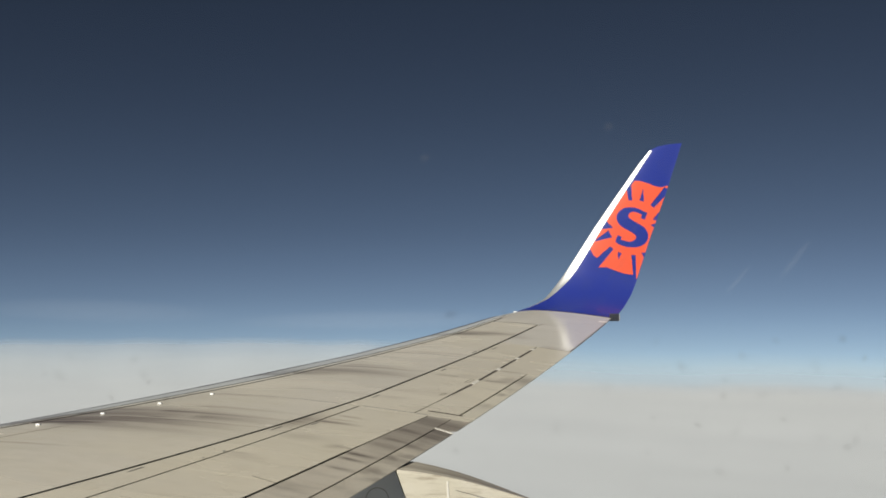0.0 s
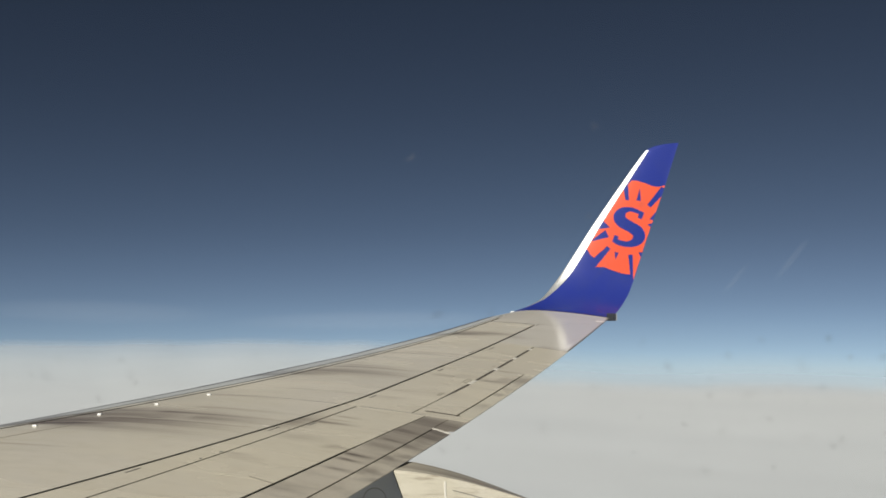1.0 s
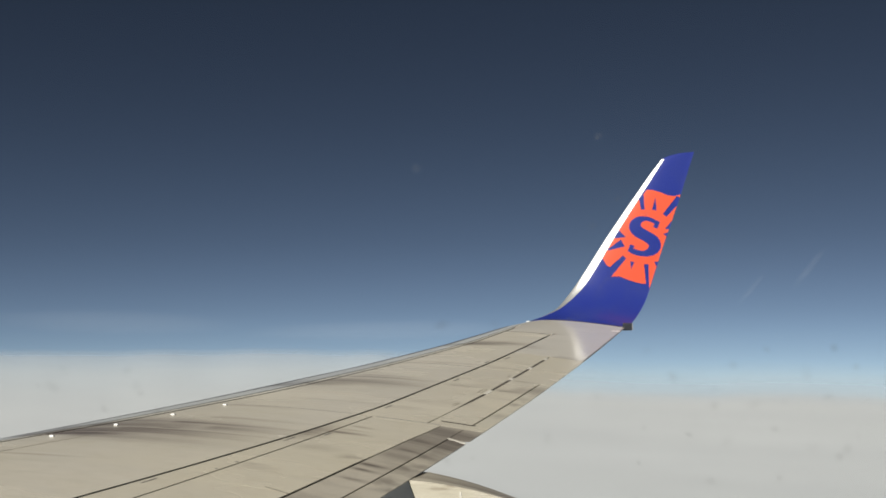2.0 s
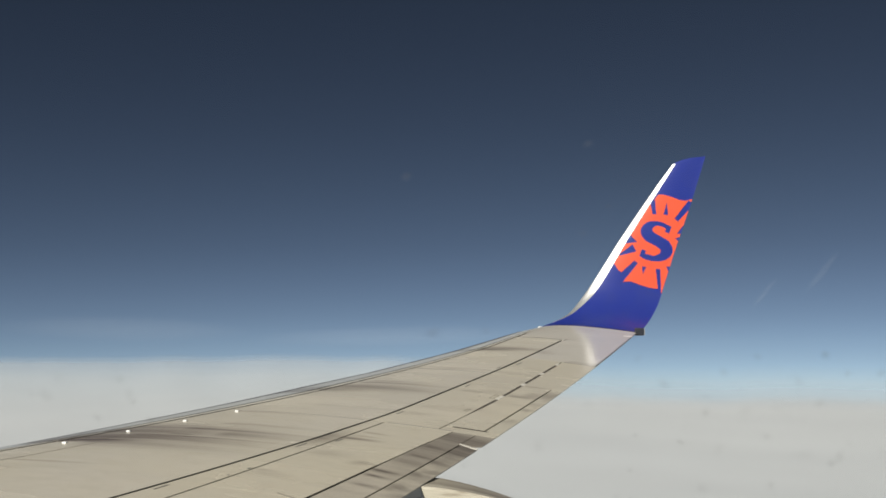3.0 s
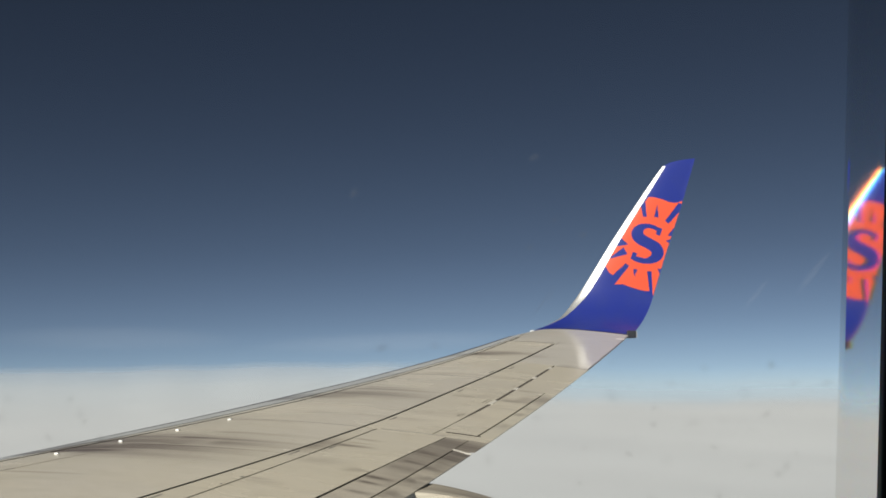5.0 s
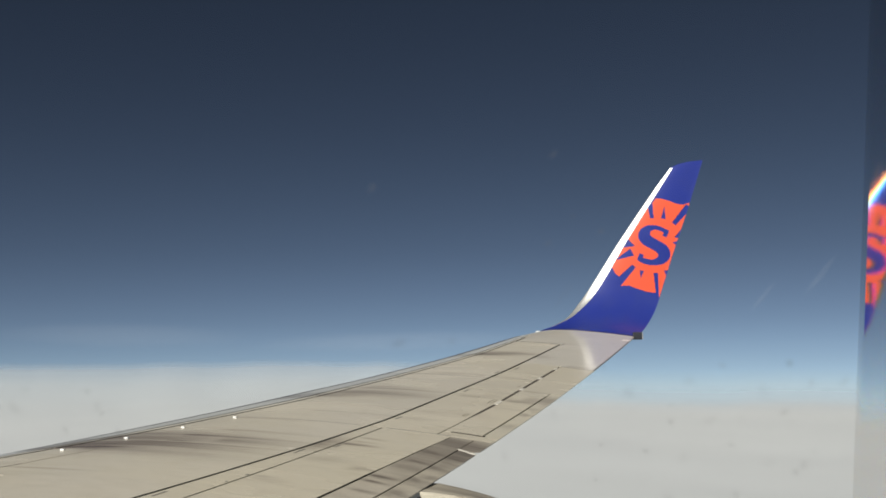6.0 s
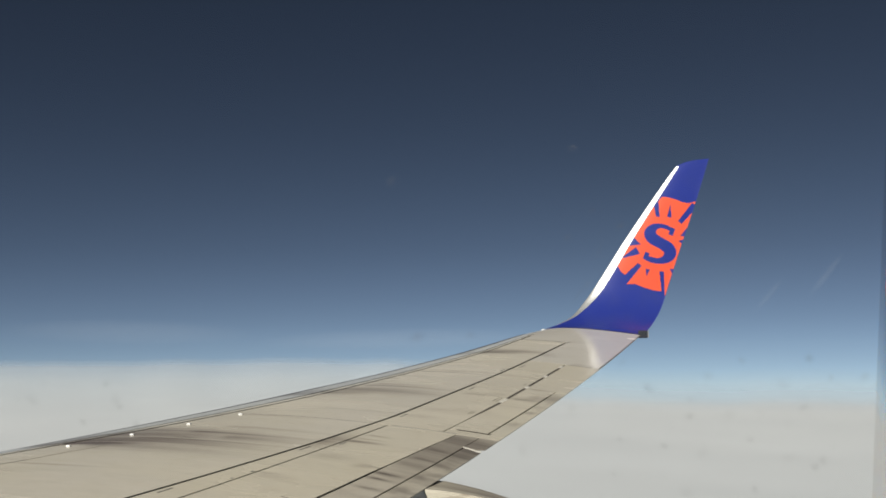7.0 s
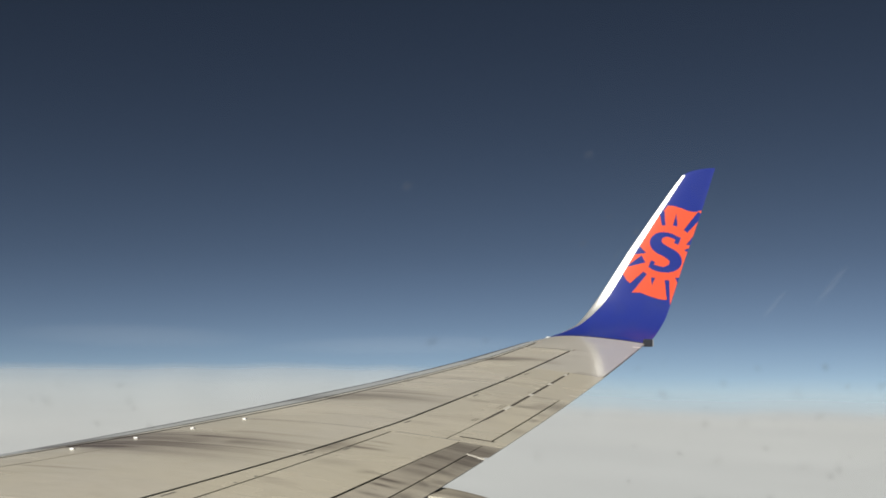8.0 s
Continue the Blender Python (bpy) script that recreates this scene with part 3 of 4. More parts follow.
def slat_line(y):
    return between(y, (9.0, 10.2, 12.0, 15.0, 16.3), (0.14, 0.19, 0.235, 0.235, 0.17))


def spar_line(y):
    return between(y, (7.5, 10.1, 11.3, 12.9, 13.9, 15.8), (0.607, 0.632, 0.639, 0.616, 0.604, 0.557))


def wing_core():
    """The structure under the panels, seen only in the gaps between them, coloured near black for their shade."""
    cs = [0.02, 0.05, 0.1, 0.2, 0.3, 0.4, 0.5, 0.6, 0.7, 0.8, 0.9, 0.975]
    verts, faces = [], []
    ys = steps(1.0, SPAN_JOINT - 0.02, 0.4)
    for y in ys:
        for c in cs:
            verts.append(on_wing(y, c, 1, -min(0.03, half_thick(c) * chord(y) * 0.8)))
        for c in reversed(cs):
            verts.append(on_wing(y, c, -1, 0.001))
    m = 2 * len(cs)
    for i in range(len(ys) - 1):
        for j in range(m):
            q = (j + 1) % m
            faces.append((i * m + j, i * m + q, (i + 1) * m + q, (i + 1) * m + j))
    faces += [tuple(range(m)), tuple(reversed(range((len(ys) - 1) * m, len(ys) * m)))]
    me = sharp(mesh_of("wing_box", verts, faces, CORE), 40)
    me.materials.append(HULL)
    for f in me.polygons[:m * (len(ys) - 1)]:
        f.material_index = int(len(cs) <= f.index % m < m - 1)
    part("wing_box", me, wing, "structure near black for the gaps' shade, with a grey-painted underside")


wing_core()


def gap(y, metres):
    """A width in metres as a share of the chord."""
    return metres / chord(y)


def nose_share(y):
    return between(y, (9.5, 10.7, 12.1, 14.0, 15.2, 16.2), (0.52, 0.47, 0.43, 0.42, 0.43, 0.46))


JOINTS = (2.0, 4.7, 7.15, 9.55, 12.0, 14.72, 16.25)
for y0, y1 in zip(JOINTS, JOINTS[1:]):
    wrap("slat", y0 + 0.006, y1 - 0.006, 0.05, lambda y: slat_line(y) * nose_share(y), NOSE, wing, "slat nose with its dark reflection in the colour", lift=0.002)
    plate("slat_skin", y0 + 0.006, y1 - 0.006, lambda y: slat_line(y) * (nose_share(y) + 0.005), lambda y: slat_line(y) * 0.815, METAL, wing, "worn grey metal slat", nc=8, lift=0.002)
    plate("slat_skin", y0 + 0.006, y1 - 0.006, lambda y: slat_line(y) * 0.885, lambda y: slat_line(y) - gap(y, 0.008), PALE, wing, "pale painted rear strip of the slat", nc=5, lift=0.004)

RIBS = (2.0, 5.0, 7.4, 10.95, 13.47, 15.75)
for y0, y1 in zip(RIBS, RIBS[1:]):
    plate("skin_panel", y0 + 0.002, y1 - 0.002, lambda y: slat_line(y) + gap(y, 0.008), lambda y: spar_line(y) - gap(y, 0.013), SKIN, wing, nc=14)
plate("skin_panel", 2.0, 10.947, lambda y: spar_line(y) + gap(y, 0.013), lambda y: 0.680 - gap(y, 0.007), SKIN_AFT, wing, nc=4)


def flap_line(y):
    return between(y, (8.0, 9.6, 10.4, 10.9), (0.863, 0.865, 0.870, 0.880))


for y0, y1 in ((4.6, 6.6), (6.603, 8.657), (8.661, 10.946)):
    plate("spoiler", y0, y1, lambda y: 0.680 + gap(y, 0.007), lambda y: flap_line(y) - gap(y, between(y, (8, 9.6, 9.7, 10.9), (0.013, 0.013, 0.007, 0.004))), SKIN_AFT, wing, "grey spoiler panel lying flush", nc=8)


def aileron_line(y):
    return between(y, (11, 12.3, 14.5), (0.836, 0.832, 0.804))


def aileron_gap(y):
    return gap(y, between(y, (11.70, 11.76, 14.36, 14.40), (0.005, 0.015, 0.015, 0.006)))


plate("skin_panel", 10.953, 12.50, lambda y: spar_line(y) + gap(y, 0.013), lambda y: aileron_line(y) - aileron_gap(y), SKIN_AFT, wing, nc=6)
plate("skin_panel", 12.505, 14.465, lambda y: spar_line(y) + gap(y, 0.013), lambda y: aileron_line(y) - aileron_gap(y), SKIN_AFT, wing, nc=6)
plate("aileron", 11.09, 14.46, lambda y: aileron_line(y) + aileron_gap(y), lambda y: 0.9495 - gap(y, 0.008 if y < 13.05 else 0.0), SKIN_AFT, wing, "grey outboard aileron", to_under=True, nc=5)
plate("aileron_tab", 11.02, 13.05, lambda y: 0.9495 + gap(y, 0.008), 1.0, TAB, wing, "stained aileron tab", to_under=True, nc=3)
plate("aileron_edge", 13.06, 14.46, 0.9498, 1.0, SKIN_AFT, wing, to_under=True, nc=3)
plate("fixed_edge", 10.93, 11.075, lambda y: aileron_line(y) + gap(y, 0.0055), 1.0, SKIN_AFT, wing, to_under=True, nc=5)
plate("tip_panel", 14.472, 15.7585, lambda y: spar_line(y) + gap(y, 0.013), 1.0, TIP, wing, "grey outer skin panel", to_under=True, nc=12)
plate("tip_panel", 15.759, SPAN_JOINT - 0.004, lambda y: between(y, (15.759, 16.25, 16.3), (slat_line(15.76) + 0.01, slat_line(16.25) + 0.01, 0.10)), 1.0, TIP, wing, "glossy grey tip panel below the winglet", to_under=True, nc=14)
wrap("tip_nose", 16.265, SPAN_JOINT - 0.004, 0.12, 0.10, METAL, wing, "bare metal nose at the tip", lift=0.0)
# brown strip added in the gap so its shade is less black
plate("hinge_gap_fill", 11.74, 14.38, lambda y: aileron_line(y) - gap(y, 0.012), lambda y: aileron_line(y) + gap(y, 0.008), GAP_FILL, wing, "brown fill strip added in the aileron gap", nc=2, depth=0.003, lift=-0.004)
for y, half in ((12.40, 0.085), (13.11, 0.045), (13.73, 0.04), (14.305, 0.038)):
    plate("hinge_cover", y - half, y + half, lambda q: aileron_line(q) - gap(q, 0.019), lambda q: aileron_line(q) + gap(q, 0.019), PALE, wing, "pale hinge cover over the aileron gap", nc=2, lift=0.003)

for y0, y1 in ((4.7, 8.0), (8.006, 10.925)):
    plate("flap", y0, y1, lambda y: flap_line(y) + gap(y, between(y, (8, 9.6, 9.7, 10.9), (0.010, 0.010, 0.006, 0.004))), lambda y: 0.946 - gap(y, 0.007), FLAP, wing, "grey-brown stained flap", to_under=True, nc=6)
plate("flap_edge", 4.7, 10.545, lambda y: 0.946 + gap(y, 0.007), 1.0, FLAP_EDGE, wing, "stained rear edge of the flap", to_under=True, nc=4, skew=-1.4)
plate("flap_end", 10.585, 10.925, lambda y: 0.946, 1.0, FLAP, wing, "dark stained flap end", to_under=True, nc=4)
plate("end_rib", 10.560, 10.583, 0.944, 1.0, PALE, wing, "pale worn edge of the flap end", nc=4, lift=0.004, skew=-1.4)
plate("inboard_flap", 1.6, 4.68, 0.80, 1.0, FLAP, wing, to_under=True, nc=6)
# dark lines in the chordwise seams: y, chord share from and to, width
# the first, in the gap colour, paints shade over the aileron's lit end wall
for y, c0, c1, width, drift in ((11.078, 0.858, 0.958, 0.018, 0.0), (14.460, 0.812, 1.0, 0.012, 0.0), (15.755, 0.19, 0.552, 0.014, 0.0), (10.945, 0.69, 0.875, 0.008, 0.0), (13.466, 0.27, 0.60, 0.008, 0.0), (10.946, 0.24, 0.62, 0.005, 0.0)):
    plate("seam_line", y, y + width, c0, c1, EDGE_SHADE_SEAMS if width < 0.016 else CORE, wing, "dark line in a skin seam", nc=8, depth=0.002, lift=0.0018)
plate("joint_seal", SPAN_JOINT - 0.030, SPAN_JOINT - 0.005, 0.004, 0.985, CORE, wing, "dark sealed joint below the winglet", nc=16, depth=0.002, lift=0.0015)
plate("winglet_fillet", SPAN_JOINT - 0.14, SPAN_JOINT - 0.006, 0.003, lambda y: between(y, (16.69, 16.83), (0.02, 0.20)), BLUE, wing, "dark blue painted root of the winglet at the leading edge", nc=6, depth=0.003, lift=0.004)
# a spanwise skin seam behind the inboard slat
for y0, y1, width, mat in ((7.4, 8.96, 0.010, STENCIL), (8.965, 9.50, 0.007, GREASE)):
    plate("skin_seam", y0, y1, lambda y: between(y, (7.4, 8.79, 8.94, 9.37, 9.5), (0.175, 0.242, 0.2535, 0.261, 0.270)), lambda y, w=width: between(y, (7.4, 8.79, 8.94, 9.37, 9.5), (0.175, 0.242, 0.2535, 0.261, 0.270)) + gap(y, w), mat, wing, "thin dark skin seam", nc=1, depth=0.002, lift=0.0015)
# shade on the rear edge's thickness, added as a dark strip
plate("edge_shade", 14.48, SPAN_JOINT - 0.10, 0.990, 1.0, EDGE_SHADE_SEAMS, wing, "dark strip for the shade of the rear edge's thickness", nc=2, lift=0.002)
plate("touch_up_patch", 16.44, 16.53, 0.925, 1.0, PALE, wing, "small pale patch at the rear edge", nc=2, lift=0.002)

# crisp thin streaks at the spoilers' rear corners
for y, c0, c1, drift, width in ((8.69, 0.807, 0.86, -1.3, 0.010), (9.65, 0.822, 0.864, -0.4, 0.012)):
    plate("grease_streak", y, y + 1.5 * width, c0, c1, GREASE, wing, "thin brown grease streak", nc=5, depth=0.002, lift=0.0015, skew=drift)


def access_panel(y0, y1, c0, c1, width=0.010):
    """A small panel marked only by its dark joint."""
    verts, faces = [], []
    for a0, a1, b0, b1 in ((y0, y1, c0, c0 + gap(y0, width)), (y0, y1, c1 - gap(y0, width), c1), (y0, y0 + width * 1.3, c0, c1), (y1 - width * 1.3, y1, c0, c1)):
        v, f = slab([[on_wing(q, c, 1, 0.0022) for c in (b0, b1)] for q in (a0, a1)], [[on_wing(q, c, 1, -0.001) for c in (b0, b1)] for q in (a0, a1)])
        faces += [tuple(i + len(verts) for i in quad) for quad in f]
        verts += v
    part("access_panel", mesh_of("access_panel", verts, faces, GREASE, False), wing, "dark joint of a small access panel")


access_panel(12.33, 12.50, 0.797, 0.813, 0.006)
access_panel(11.70, 11.80, 0.803, 0.815, 0.006)
access_panel(13.20, 13.25, 0.790, 0.798, 0.005)

# stencilled markings too small to read
def stencil(y, c, length):
    """One marking: a row of short dashes along the span."""
    pick = random.Random(int(y * 100))
    verts, faces = [], []
    at = y - length / 2
    while at < y + length / 2:
        wide = pick.uniform(0.010, 0.026)
        half = pick.uniform(0.005, 0.009)
        v, f = slab([[on_wing(q, c + gap(y, k), 1, 0.0022) for k in (-half, half)] for q in (at, at + wide)],
                    [[on_wing(q, c + gap(y, k), 1, -0.001) for k in (-half, half)] for q in (at, at + wide)])
        faces += [tuple(i + len(verts) for i in quad) for quad in f]
        verts += v
        at += wide + pick.uniform(0.004, 0.010)
    part("stencil_bar", mesh_of("stencil_bar", verts, faces, STENCIL, False), wing, "small dark stencil marking")


for y, c, length in ((8.50, 0.6315, 0.13), (9.92, 0.646, 0.13), (11.35, 0.657, 0.12), (12.75, 0.646, 0.10), (13.80, 0.586, 0.11), (14.10, 0.630, 0.13), (15.76, 0.575, 0.12), (10.20, 0.69, 0.10), (8.94, 0.672, 0.02), (9.16, 0.673, 0.03)):
    stencil(y, c, length)


def smooth_table(xs, *columns):
    """The same tables, refined along smooth curves."""
    fine = [xs[0] + (xs[-1] - xs[0]) * i / 60 for i in range(61)]
    out = [fine]
    for col in columns:
        slopes = np.gradient(np.array(col), np.array(xs))
        vals = []
        for x in fine:
            i = min(max(int(np.searchsorted(xs, x)) - 1, 0), len(xs) - 2)
            h = xs[i + 1] - xs[i]
            t = (x - xs[i]) / h
            vals.append(float((2 * t ** 3 - 3 * t * t + 1) * col[i] + (t ** 3 - 2 * t * t + t) * h * slopes[i] + (3 * t * t - 2 * t ** 3) * col[i + 1] + (t ** 3 - t * t) * h * slopes[i + 1]))
        out.append(vals)
    return out


def flap_fairing(yc):
    """A boat-shaped fairing under the rear edge, tapering aft: fixed nose in shade grey, cream tail with a dirty top.
    """
    fair = part("flap_fairing", None, wing, "cream-painted flap track fairing tapering aft")
    te = leading_x(yc) + chord(yc)
    z_te = on_wing(yc, 1.0).z
    xs = (-1.9, -1.5, -0.9, -0.4, 0.0, 0.15, 0.4, 0.70, 0.92)
    halves = (0.05, 0.13, 0.165, 0.175, 0.176, 0.173, 0.165, 0.150, 0.135)
    tops = (-0.24, -0.17, -0.09, -0.045, -0.025, -0.042, -0.087, -0.166, -0.230)
    bottoms = (-0.34, -0.52, -0.62, -0.64, -0.62, -0.615, -0.60, -0.58, -0.56)

    xs, halves, tops, bottoms = smooth_table(xs, halves, tops, bottoms)

    def section(dx, half_round):
        half, zt, zb = between(dx, xs, halves), between(dx, xs, tops), between(dx, xs, bottoms)
        tilt = between(dx, (-0.4, 0.05, 0.4, 0.70, 0.92), (0.02, 0.024, 0.0, -0.022, -0.04))
        return [(yc + half * u, zb + (zt - zb) * v + tilt * (u + 1) / 2 * v) for u, v in half_round]

    outline = [(-1, 0.10), (-1, 0.5), (-1, 0.97), (-0.94, 1.0), (0.94, 1.0), (1, 0.97), (1, 0.5), (1, 0.10), (0.75, 0), (-0.75, 0)]

    def tube(name, x0, x1, mat, label, rake=0.0, rake_end=None):
        rows = []
        first = rake
        for dx in steps(x0, x1, 0.12):
            rake = first if rake_end is None else first + (rake_end - first) * (dx - x0) / (x1 - x0)
            rows.append([(te + dx + rake * (v[1] - z_top(dx)), v[0], z_te + v[1]) for v in section(dx, outline)])
        if x1 > 0.8:
            # rounded blunt end
            for k, out, drop in ((0.5, 0.012, 0.010), (0.8, 0.020, 0.030)):
                rows.append([(te + x1 + out + rake * (v[1] - z_top(x1)), yc + (v[0] - yc) * (1.08 - 0.2 * k), z_te + v[1] - drop * (1 if v[1] > -0.4 else -1)) for v in section(x1, outline)])
        n = len(outline)
        verts = [p_ for row in rows for p_ in row]
        faces = [(k * n + i, k * n + (i + 1) % n, (k + 1) * n + (i + 1) % n, (k + 1) * n + i) for k in range(len(rows) - 1) for i in range(n)]
        faces += [tuple(reversed(range(n))), tuple((len(rows) - 1) * n + i for i in range(n))]
        me = sharp(mesh_of(name, verts, faces, mat), 30)
        me.materials.append(FAIRING_TOP)
        for f in me.polygons[:n * (len(rows) - 1)]:
            f.material_index = int(f.index % n in (3, 4))
        return part(name, me, fair, label)

    def z_top(dx):
        return between(dx, xs, tops)

    # the grey nose ends along the slanting border of the wing's shadow
    tube("fairing_nose", -1.9, -0.050, FAIRING_NOSE, "fixed front of the fairing, the wing's shade in its grey", -0.36)
    tube("fairing_body", -0.045, 0.30, FAIRING, "", -0.36, -0.05)
    tube("fairing_tail", 0.3004, 0.905, FAIRING, "", -0.05)
    rows, low = [], []
    for v in (0.12, 0.5, 0.95):
        half, zt, zb = between(0.303, xs, halves), between(0.303, xs, tops), between(0.303, xs, bottoms)
        z = z_te + zb + (zt - zb) * v
        x = te + 0.303 - 0.05 * (zb + (zt - zb) * v - zt)
        rows.append([(x - 0.006, yc - half - 0.005, z), (x + 0.006, yc - half - 0.005, z)])
        low.append([(x - 0.008, yc - half + 0.004, z), (x + 0.008, yc - half + 0.004, z)])
    part("seam_strip", sharp(mesh_of("seam_strip", *slab(rows, low), PALE), 30), fair, "pale strip over the fairing's seam")
    # joint of the lower panel along the tail's side
    rows, low = [], []
    for dx in steps(0.36, 0.84, 0.08):
        half, zt = between(dx, xs, halves), between(dx, xs, tops)
        z = z_te + zt - 0.075 - 0.02 * (dx - 0.36)
        rows.append([(te + dx, yc - half - 0.0015, z - 0.003), (te + dx, yc - half - 0.0015, z + 0.003)])
        low.append([(te + dx, yc - half + 0.004, z - 0.003), (te + dx, yc - half + 0.004, z + 0.003)])
    part("panel_joint", mesh_of("panel_joint", *slab(rows, low), STENCIL, False), fair, "dark thin joint along the fairing's side")
    # black strip added for the shaded gap where the flap's edge meets the fairing
    bm = boxed((te - 0.026, yc - 0.165, z_te - 0.017), (te - 0.008, yc + 0.12, z_te - 0.007), 0.002)
    for v in bm.verts:
        v.co.x += (v.co.y - yc) * 0.262
        v.co.z += (v.co.y - yc) * 0.10
    part("gap_shade_strip", from_bm("gap_shade_strip", bm, RUBBER), fair, "black strip for the shade between flap and fairing")
    # round access panel on the nose's side
    bm = bmesh.new()
    n = 28
    for k in range(n):
        a0, a1 = 2 * math.pi * k / n, 2 * math.pi * (k + 1) / n
        quad = []
        for a, rad in ((a0, 0.080), (a1, 0.080), (a1, 0.074), (a0, 0.074)):
            quad.append(bm.verts.new((te - 0.17 + rad * math.cos(a), yc - 0.178, z_te - 0.22 + rad * math.sin(a))))
        bm.faces.new(quad)
    part("access_ring", from_bm("access_ring", bm, STENCIL), fair, "dark joint of a round access panel")


flap_fairing(9.50)

# small white vortex generators behind the slats
for y, c in ((9.458, 0.205), (9.942, 0.222), (10.418, 0.240), (10.907, 0.258)):
    q = on_wing(y, c)
    bm = boxed((q.x - 0.016, y - 0.014, q.z - 0.006), (q.x + 0.016, y + 0.014, q.z + 0.010), 0.005)
    part("vortex_generator", from_bm("vortex_generator", bm, WHITE), wing, "small white vortex generator")

# ---- the winglet ----
winglet = part("winglet", None, wing, "blue blended winglet with an orange sun emblem")


def winglet_body():
    cs = [0.0, 0.004, 0.015, 0.035, 0.07, 0.12, 0.2, 0.3, 0.4, 0.52, 0.65, 0.8, 0.9, 0.95, 0.98, 1.0]
    ss = steps(0.0, 1.2, 0.03) + steps(1.2, 2.8, 0.1)[1:] + [2.83, 2.855, 2.875, 2.89, 2.905, 2.915]
    verts, faces = [], []
    for s in ss:
        for c in cs:
            verts.append(on_winglet(s, c, 1))
        for c in reversed(cs[1:]):
            verts.append(on_winglet(s, c, -1))
    m = 2 * len(cs) - 1
    for i in range(len(ss) - 1):
        for j in range(m):
            q = (j + 1) % m
            faces.append((i * m + j, i * m + q, (i + 1) * m + q, (i + 1) * m + j))
    faces += [tuple(range(m)), tuple(reversed(range((len(ss) - 1) * m, len(ss) * m)))]
    part("winglet_skin", sharp(mesh_of("winglet_skin", verts, faces, BLUE), 45), winglet)


def winglet_nose(name, s0, s1, mat, label):
    ss = steps(s0, s1, 0.08)
    top, bottom = [], []
    for s in ss:
        over = between(s, (0.10, 0.50, 0.68, 0.86, 1.25, 2.5, 2.8), (0.030, 0.065, 0.098, 0.128, 0.136, 0.120, 0.080))
        ts = [-0.3 + (0.3 + math.sqrt(over)) * j / 14 for j in range(15)]
        top.append([on_winglet(s, t * t, 1 if t >= 0 else -1, 0.004) - Vector((0.004 * (1 - min(1, abs(t) * 6)), 0, 0)) for t in ts])
        bottom.append([on_winglet(s, t * t, 1 if t >= 0 else -1, -0.003) + Vector((0.004 * (1 - min(1, abs(t) * 6)), 0, 0)) for t in ts])
    part(name, sharp(mesh_of(name, *slab(top, bottom), mat), 45), winglet, label)


winglet_body()
winglet_nose("winglet_root_nose", 0.26, 0.600, POLISHED, "polished metal root of the leading edge")
winglet_nose("winglet_nose", 0.603, 2.790, POLISHED, "bright polished metal leading edge")

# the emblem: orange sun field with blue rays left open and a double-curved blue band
MID_X, MID_S = 10.494, 1.657
# open rays: from (u, v, half width) to (u, v, half width)
RAYS = ((0.026, 0.375, 0.025, 0.008, 0.580, 0.036), (0.183, 0.374, 0.031, 0.208, 0.560, 0.0), (0.326, 0.303, 0.031, 0.545, 0.570, 0.046), (0.332, 0.110, 0.004, 0.450, 0.170, 0.066),
        (0.300, 0.034, 0.002, 0.420, 0.018, 0.070), (0.200, -0.370, 0.036, 0.196, -0.455, 0.0), (0.052, -0.408, 0.031, 0.066, -0.820, 0.016), (-0.138, -0.385, 0.028, -0.158, -0.495, 0.0),
        (-0.245, -0.322, 0.031, -0.520, -0.625, 0.060), (-0.262, -0.122, 0.056, -0.470, -0.228, 0.010), (-0.226, -0.034, 0.002, -0.370, 0.018, 0.085))
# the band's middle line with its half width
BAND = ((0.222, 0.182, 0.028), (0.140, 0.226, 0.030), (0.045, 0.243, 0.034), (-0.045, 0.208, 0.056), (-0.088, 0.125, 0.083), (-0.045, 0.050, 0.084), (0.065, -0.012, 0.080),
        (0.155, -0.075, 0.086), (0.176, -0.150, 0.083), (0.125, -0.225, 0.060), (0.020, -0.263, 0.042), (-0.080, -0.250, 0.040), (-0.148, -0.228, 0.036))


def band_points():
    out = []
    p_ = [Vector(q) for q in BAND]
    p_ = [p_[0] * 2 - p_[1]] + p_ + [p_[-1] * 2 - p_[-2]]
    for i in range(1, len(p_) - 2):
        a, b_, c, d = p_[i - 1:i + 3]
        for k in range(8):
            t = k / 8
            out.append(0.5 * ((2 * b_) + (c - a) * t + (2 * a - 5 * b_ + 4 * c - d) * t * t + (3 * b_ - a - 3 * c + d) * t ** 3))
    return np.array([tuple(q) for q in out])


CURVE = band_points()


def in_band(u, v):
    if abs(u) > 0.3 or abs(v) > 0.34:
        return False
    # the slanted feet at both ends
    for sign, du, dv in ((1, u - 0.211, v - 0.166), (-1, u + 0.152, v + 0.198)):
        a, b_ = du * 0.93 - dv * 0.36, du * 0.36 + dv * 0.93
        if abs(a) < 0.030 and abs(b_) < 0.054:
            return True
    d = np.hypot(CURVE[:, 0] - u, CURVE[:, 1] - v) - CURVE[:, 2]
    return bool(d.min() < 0)


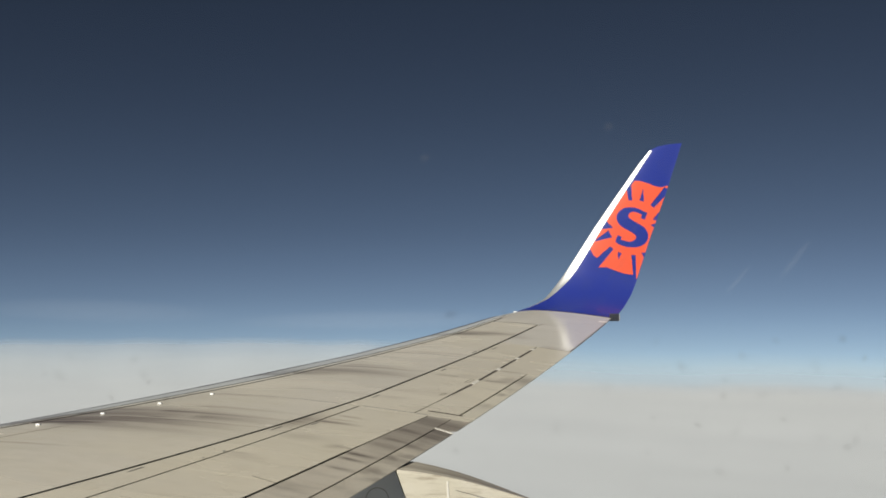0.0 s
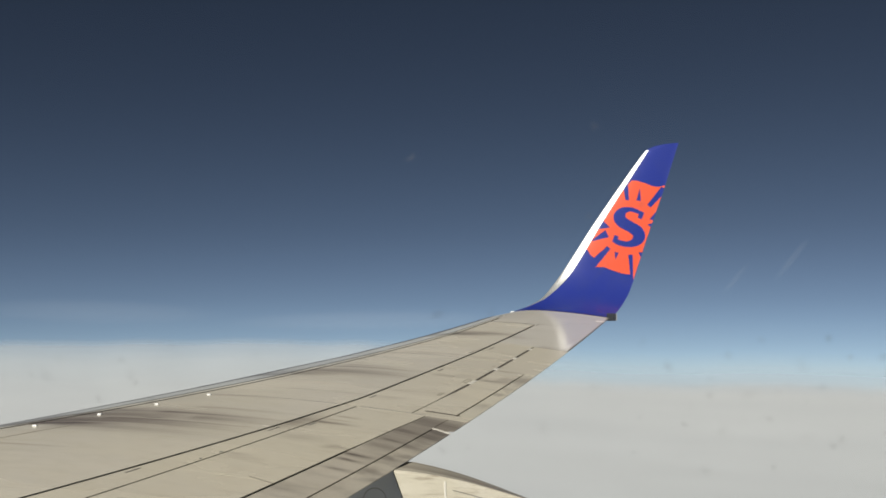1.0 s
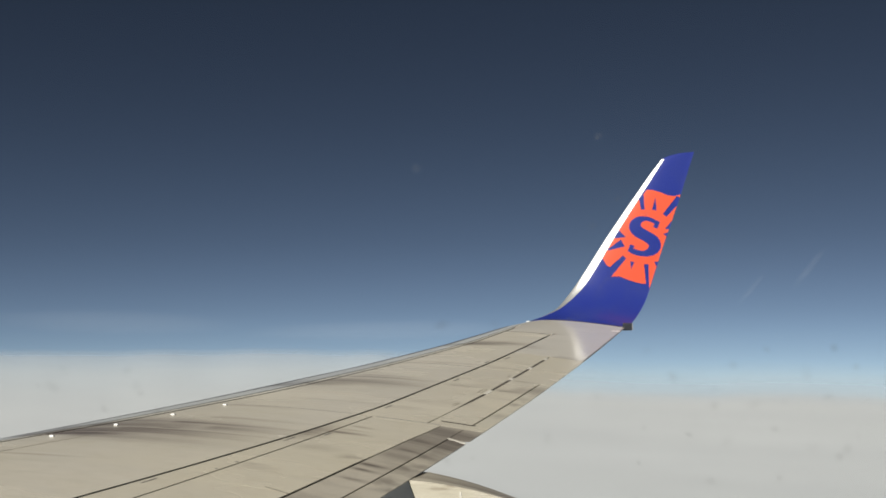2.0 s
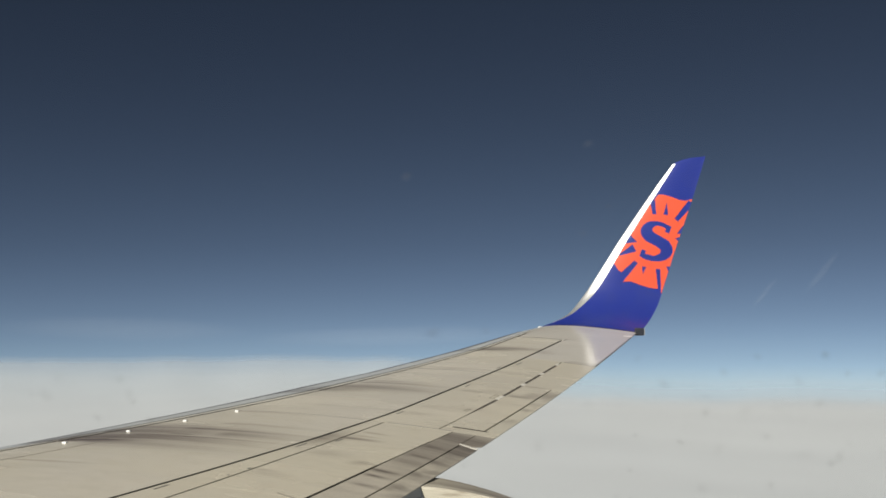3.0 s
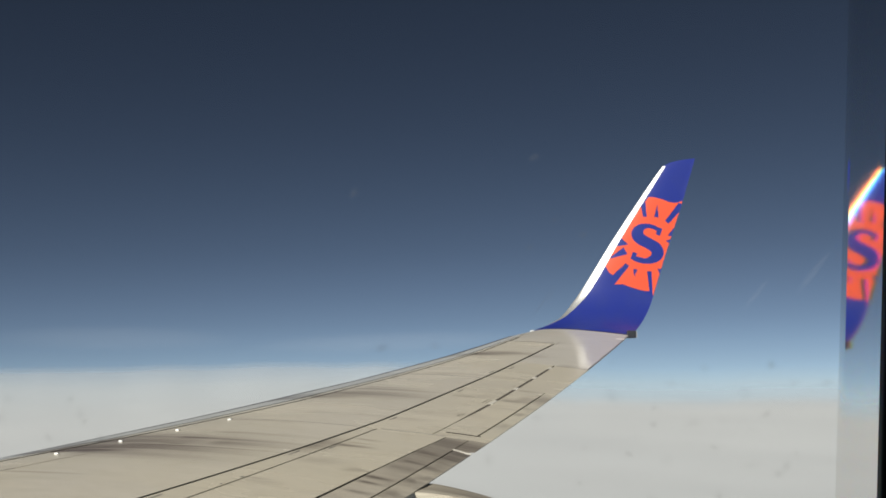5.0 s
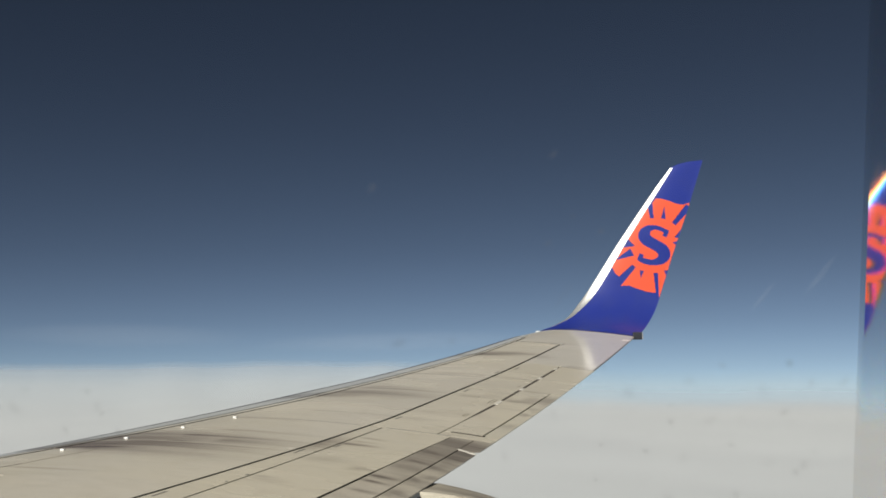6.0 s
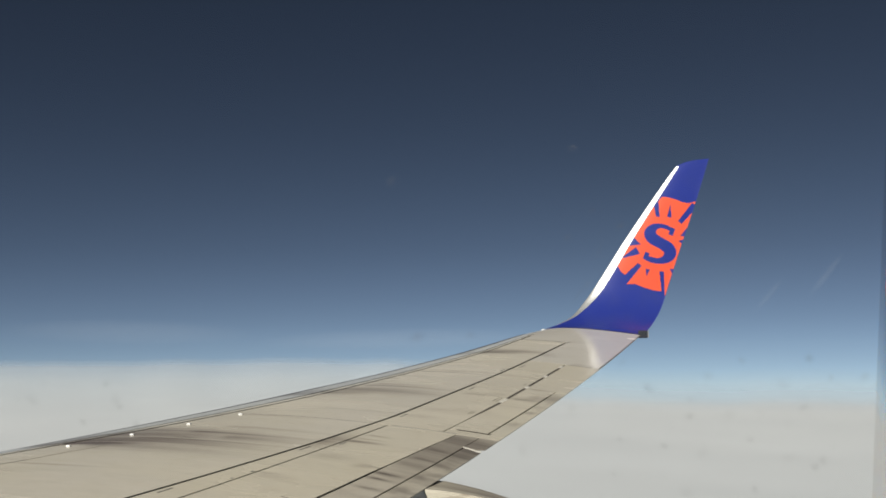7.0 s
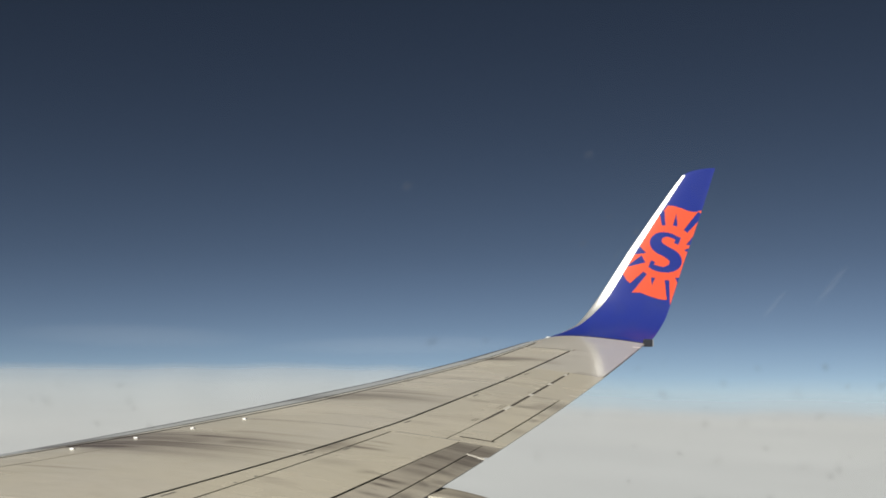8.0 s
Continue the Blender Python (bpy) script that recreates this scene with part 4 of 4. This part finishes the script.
def in_sun(u, v):
    s, x = MID_S + v, MID_X + u
    le, te = w_edges(s)
    c = (x - le) / (te - le)
    edge = between(s, (0.10, 0.50, 0.68, 0.86, 1.25, 2.5, 2.8), (0.030, 0.065, 0.098, 0.128, 0.136, 0.120, 0.080))
    if c < edge + 0.004 or c > 0.995:
        return False
    if v > between(u, (0.03, 0.06, 0.09, 0.17, 0.28, 0.38, 0.46, 0.54), (0.58, 0.63, 0.668, 0.668, 0.637, 0.598, 0.590, 0.616)):
        return False
    if u < -0.42 and v < -0.30:
        if v < between(u, (-0.60, -0.54, -0.50, -0.42), (-0.30, -0.36, -0.44, -0.50)) and v - u > 0.0 - 0.12:
            return False
    if v < between(u, (-0.50, -0.41, -0.32, -0.20, -0.07, 0.05, 0.07, 0.09), (-0.630, -0.609, -0.604, -0.650, -0.687, -0.695, -0.80, -0.80)):
        return False
    for u0, v0, w0, u1, v1, w1 in RAYS:
        length = math.hypot(u1 - u0, v1 - v0)
        a, b_ = (u1 - u0) / length, (v1 - v0) / length
        k = ((u - u0) * a + (v - v0) * b_) / length
        if 0 < k < 1 and abs((v - v0) * a - (u - u0) * b_) < w0 + (w1 - w0) * k:
            return False
    return True


def decal(name, inside, mat, lift, label):
    """A thin film on the winglet's inner side wherever inside(u, v) holds."""
    size = 0.006
    us, vs = np.arange(-0.62, 0.62, size), np.arange(-0.80, 0.70, size)
    index, verts, faces = {}, [], []

    def corner(i, j):
        if (i, j) not in index:
            index[i, j] = len(verts)
            verts.append(on_winglet_x(MID_S + vs[j], MID_X + us[i], lift))
        return index[i, j]

    for i in range(len(us) - 1):
        for j in range(len(vs) - 1):
            if inside(us[i] + size / 2, vs[j] + size / 2):
                faces.append((corner(i, j), corner(i + 1, j), corner(i + 1, j + 1), corner(i, j + 1)))
    part(name, mesh_of(name, verts, faces, mat), winglet, label)


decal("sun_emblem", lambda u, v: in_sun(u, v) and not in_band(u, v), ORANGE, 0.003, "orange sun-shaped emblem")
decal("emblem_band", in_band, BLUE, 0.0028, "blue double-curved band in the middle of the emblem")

# lights at the winglet's foot
q = on_wing(SPAN_JOINT - 0.02, 1.0) + Vector((-0.035, 0, 0.012))
tail = part("tail_light", None, wing, "dark tail light housing at the tip's rear edge")
# the housing's dark colour holds its shade, the end's grey its lighter face
part("housing", from_bm("housing", boxed((q.x + 0.0, q.y - 0.05, q.z - 0.055), (q.x + 0.120, q.y + 0.05, q.z + 0.045), 0.012), DARKGREY), tail)
part("lens", from_bm("lens", boxed((q.x + 0.120, q.y - 0.045, q.z - 0.05), (q.x + 0.133, q.y + 0.045, q.z + 0.04), 0.006), FAIRING_NOSE), tail, "pale lens face, its brighter light in the colour")
q = on_wing(16.80, 0.0) + Vector((0.03, 0, 0.037))
part("position_light", from_bm("position_light", boxed((q.x - 0.025, q.y - 0.02, q.z - 0.03), (q.x + 0.035, q.y + 0.02, q.z + 0.002), 0.014), WHITE), wing, "small clear position light")


# ---- dirt on the pane ----
def dirt(name, marks, mat, label):
    verts, faces, thick = [], [], []
    for x, z, a, length, width, amount in marks:
        base = len(verts)
        n = 12
        for k, t in ((0.0, 1.0), (0.35, 0.75), (0.7, 0.28), (1.0, 0.0)):
            for i in range(n):
                b_ = 2 * math.pi * i / n
                u, v = length * k * math.cos(b_), width * k * math.sin(b_)
                verts.append((x + u * math.cos(a) - v * math.sin(a), 1.7704, z + u * math.sin(a) + v * math.cos(a)))
                thick.append(t * amount)
        for r in range(3):
            for i in range(n):
                j = (i + 1) % n
                faces.append((base + r * n + i, base + r * n + j, base + (r + 1) * n + j, base + (r + 1) * n + i))
    me = pitched(mesh_of(name, verts, faces, mat))
    me.attributes.new("thick", "FLOAT", "POINT").data.foreach_set("value", thick)
    ob = tagged(new(name, me), label, "dirt", kind="stuff")
    ob.visible_shadow = False


# the larger specks, (x, z) on the pane
SPECKS = ((9.2111, -0.0095), (9.2244, -0.0059), (9.2409, -0.0069), (9.2587, -0.0038), (9.2207, -0.0115), (9.2295, -0.0144), (9.2208, -0.0153), (9.2458, -0.0115), (9.2344, -0.0196), (9.2155, -0.0223),
          (9.2240, -0.0232), (9.2054, -0.0215), (9.2526, -0.0198), (9.2505, -0.0229), (9.2429, -0.0229), (9.2488, -0.0246), (9.2597, -0.0210), (9.2046, -0.0295), (9.2209, -0.0323), (9.2359, -0.0304),
          (9.2465, -0.0005), (9.2515, -0.0044), (9.2317, -0.0019), (9.2052, -0.0040), (9.1943, -0.0153), (9.1837, -0.0256), (9.1610, -0.0325), (9.1668, -0.0314), (9.1576, -0.0013), (9.1700, -0.0001),
          (9.0620, -0.0223), (9.0657, -0.0224), (9.0681, -0.0180), (9.0835, -0.0173), (9.0862, -0.0208), (9.0875, -0.0224), (9.0788, -0.0267), (9.0918, -0.0263))
rng = random.Random(5)
marks = []
for x, z in SPECKS:
    r = rng.uniform(0.0007, 0.0015)
    marks.append((x, z, rng.uniform(0, 3), r * rng.uniform(1, 1.9), r, rng.uniform(0.4, 1.0)))
for k in range(150):
    x, z = rng.uniform(9.03, 9.262), rng.triangular(-0.09, 0.10, -0.030)
    r = rng.uniform(0.0004, 0.0010)
    marks.append((x, z, rng.uniform(0, 3), r * rng.uniform(1, 1.8), r, rng.uniform(0.1, 0.45) * (0.5 if z > -0.012 else 1.0)))
dirt("dirt_specks", marks, SPECK, "small blurred specks of dirt on the window pane")

# pale flecks of frost that catch the light
flecks = [(x, z, 0.6, r * 1.5, r, 1.0) for x, z, r in ((9.2030, 0.0272, 0.0009), (9.1910, 0.0447, 0.0011), (9.1490, 0.0348, 0.0012), (9.1910, 0.0238, 0.0008), (9.1963, 0.0304, 0.0007))]
# hair-fine scratches beside them
flecks += [(x, z, a, length, 0.00022, 0.9) for x, z, a, length in ((9.1951, 0.0122, 1.02, 0.0050), (9.1940, 0.0102, 0.98, 0.0032), (9.1962, 0.0128, 1.10, 0.0026), (9.1985, 0.0215, 1.25, 0.0038))]
dirt("frost_flecks", flecks, FLECK, "small pale flecks of frost and hairline scratches on the window pane")
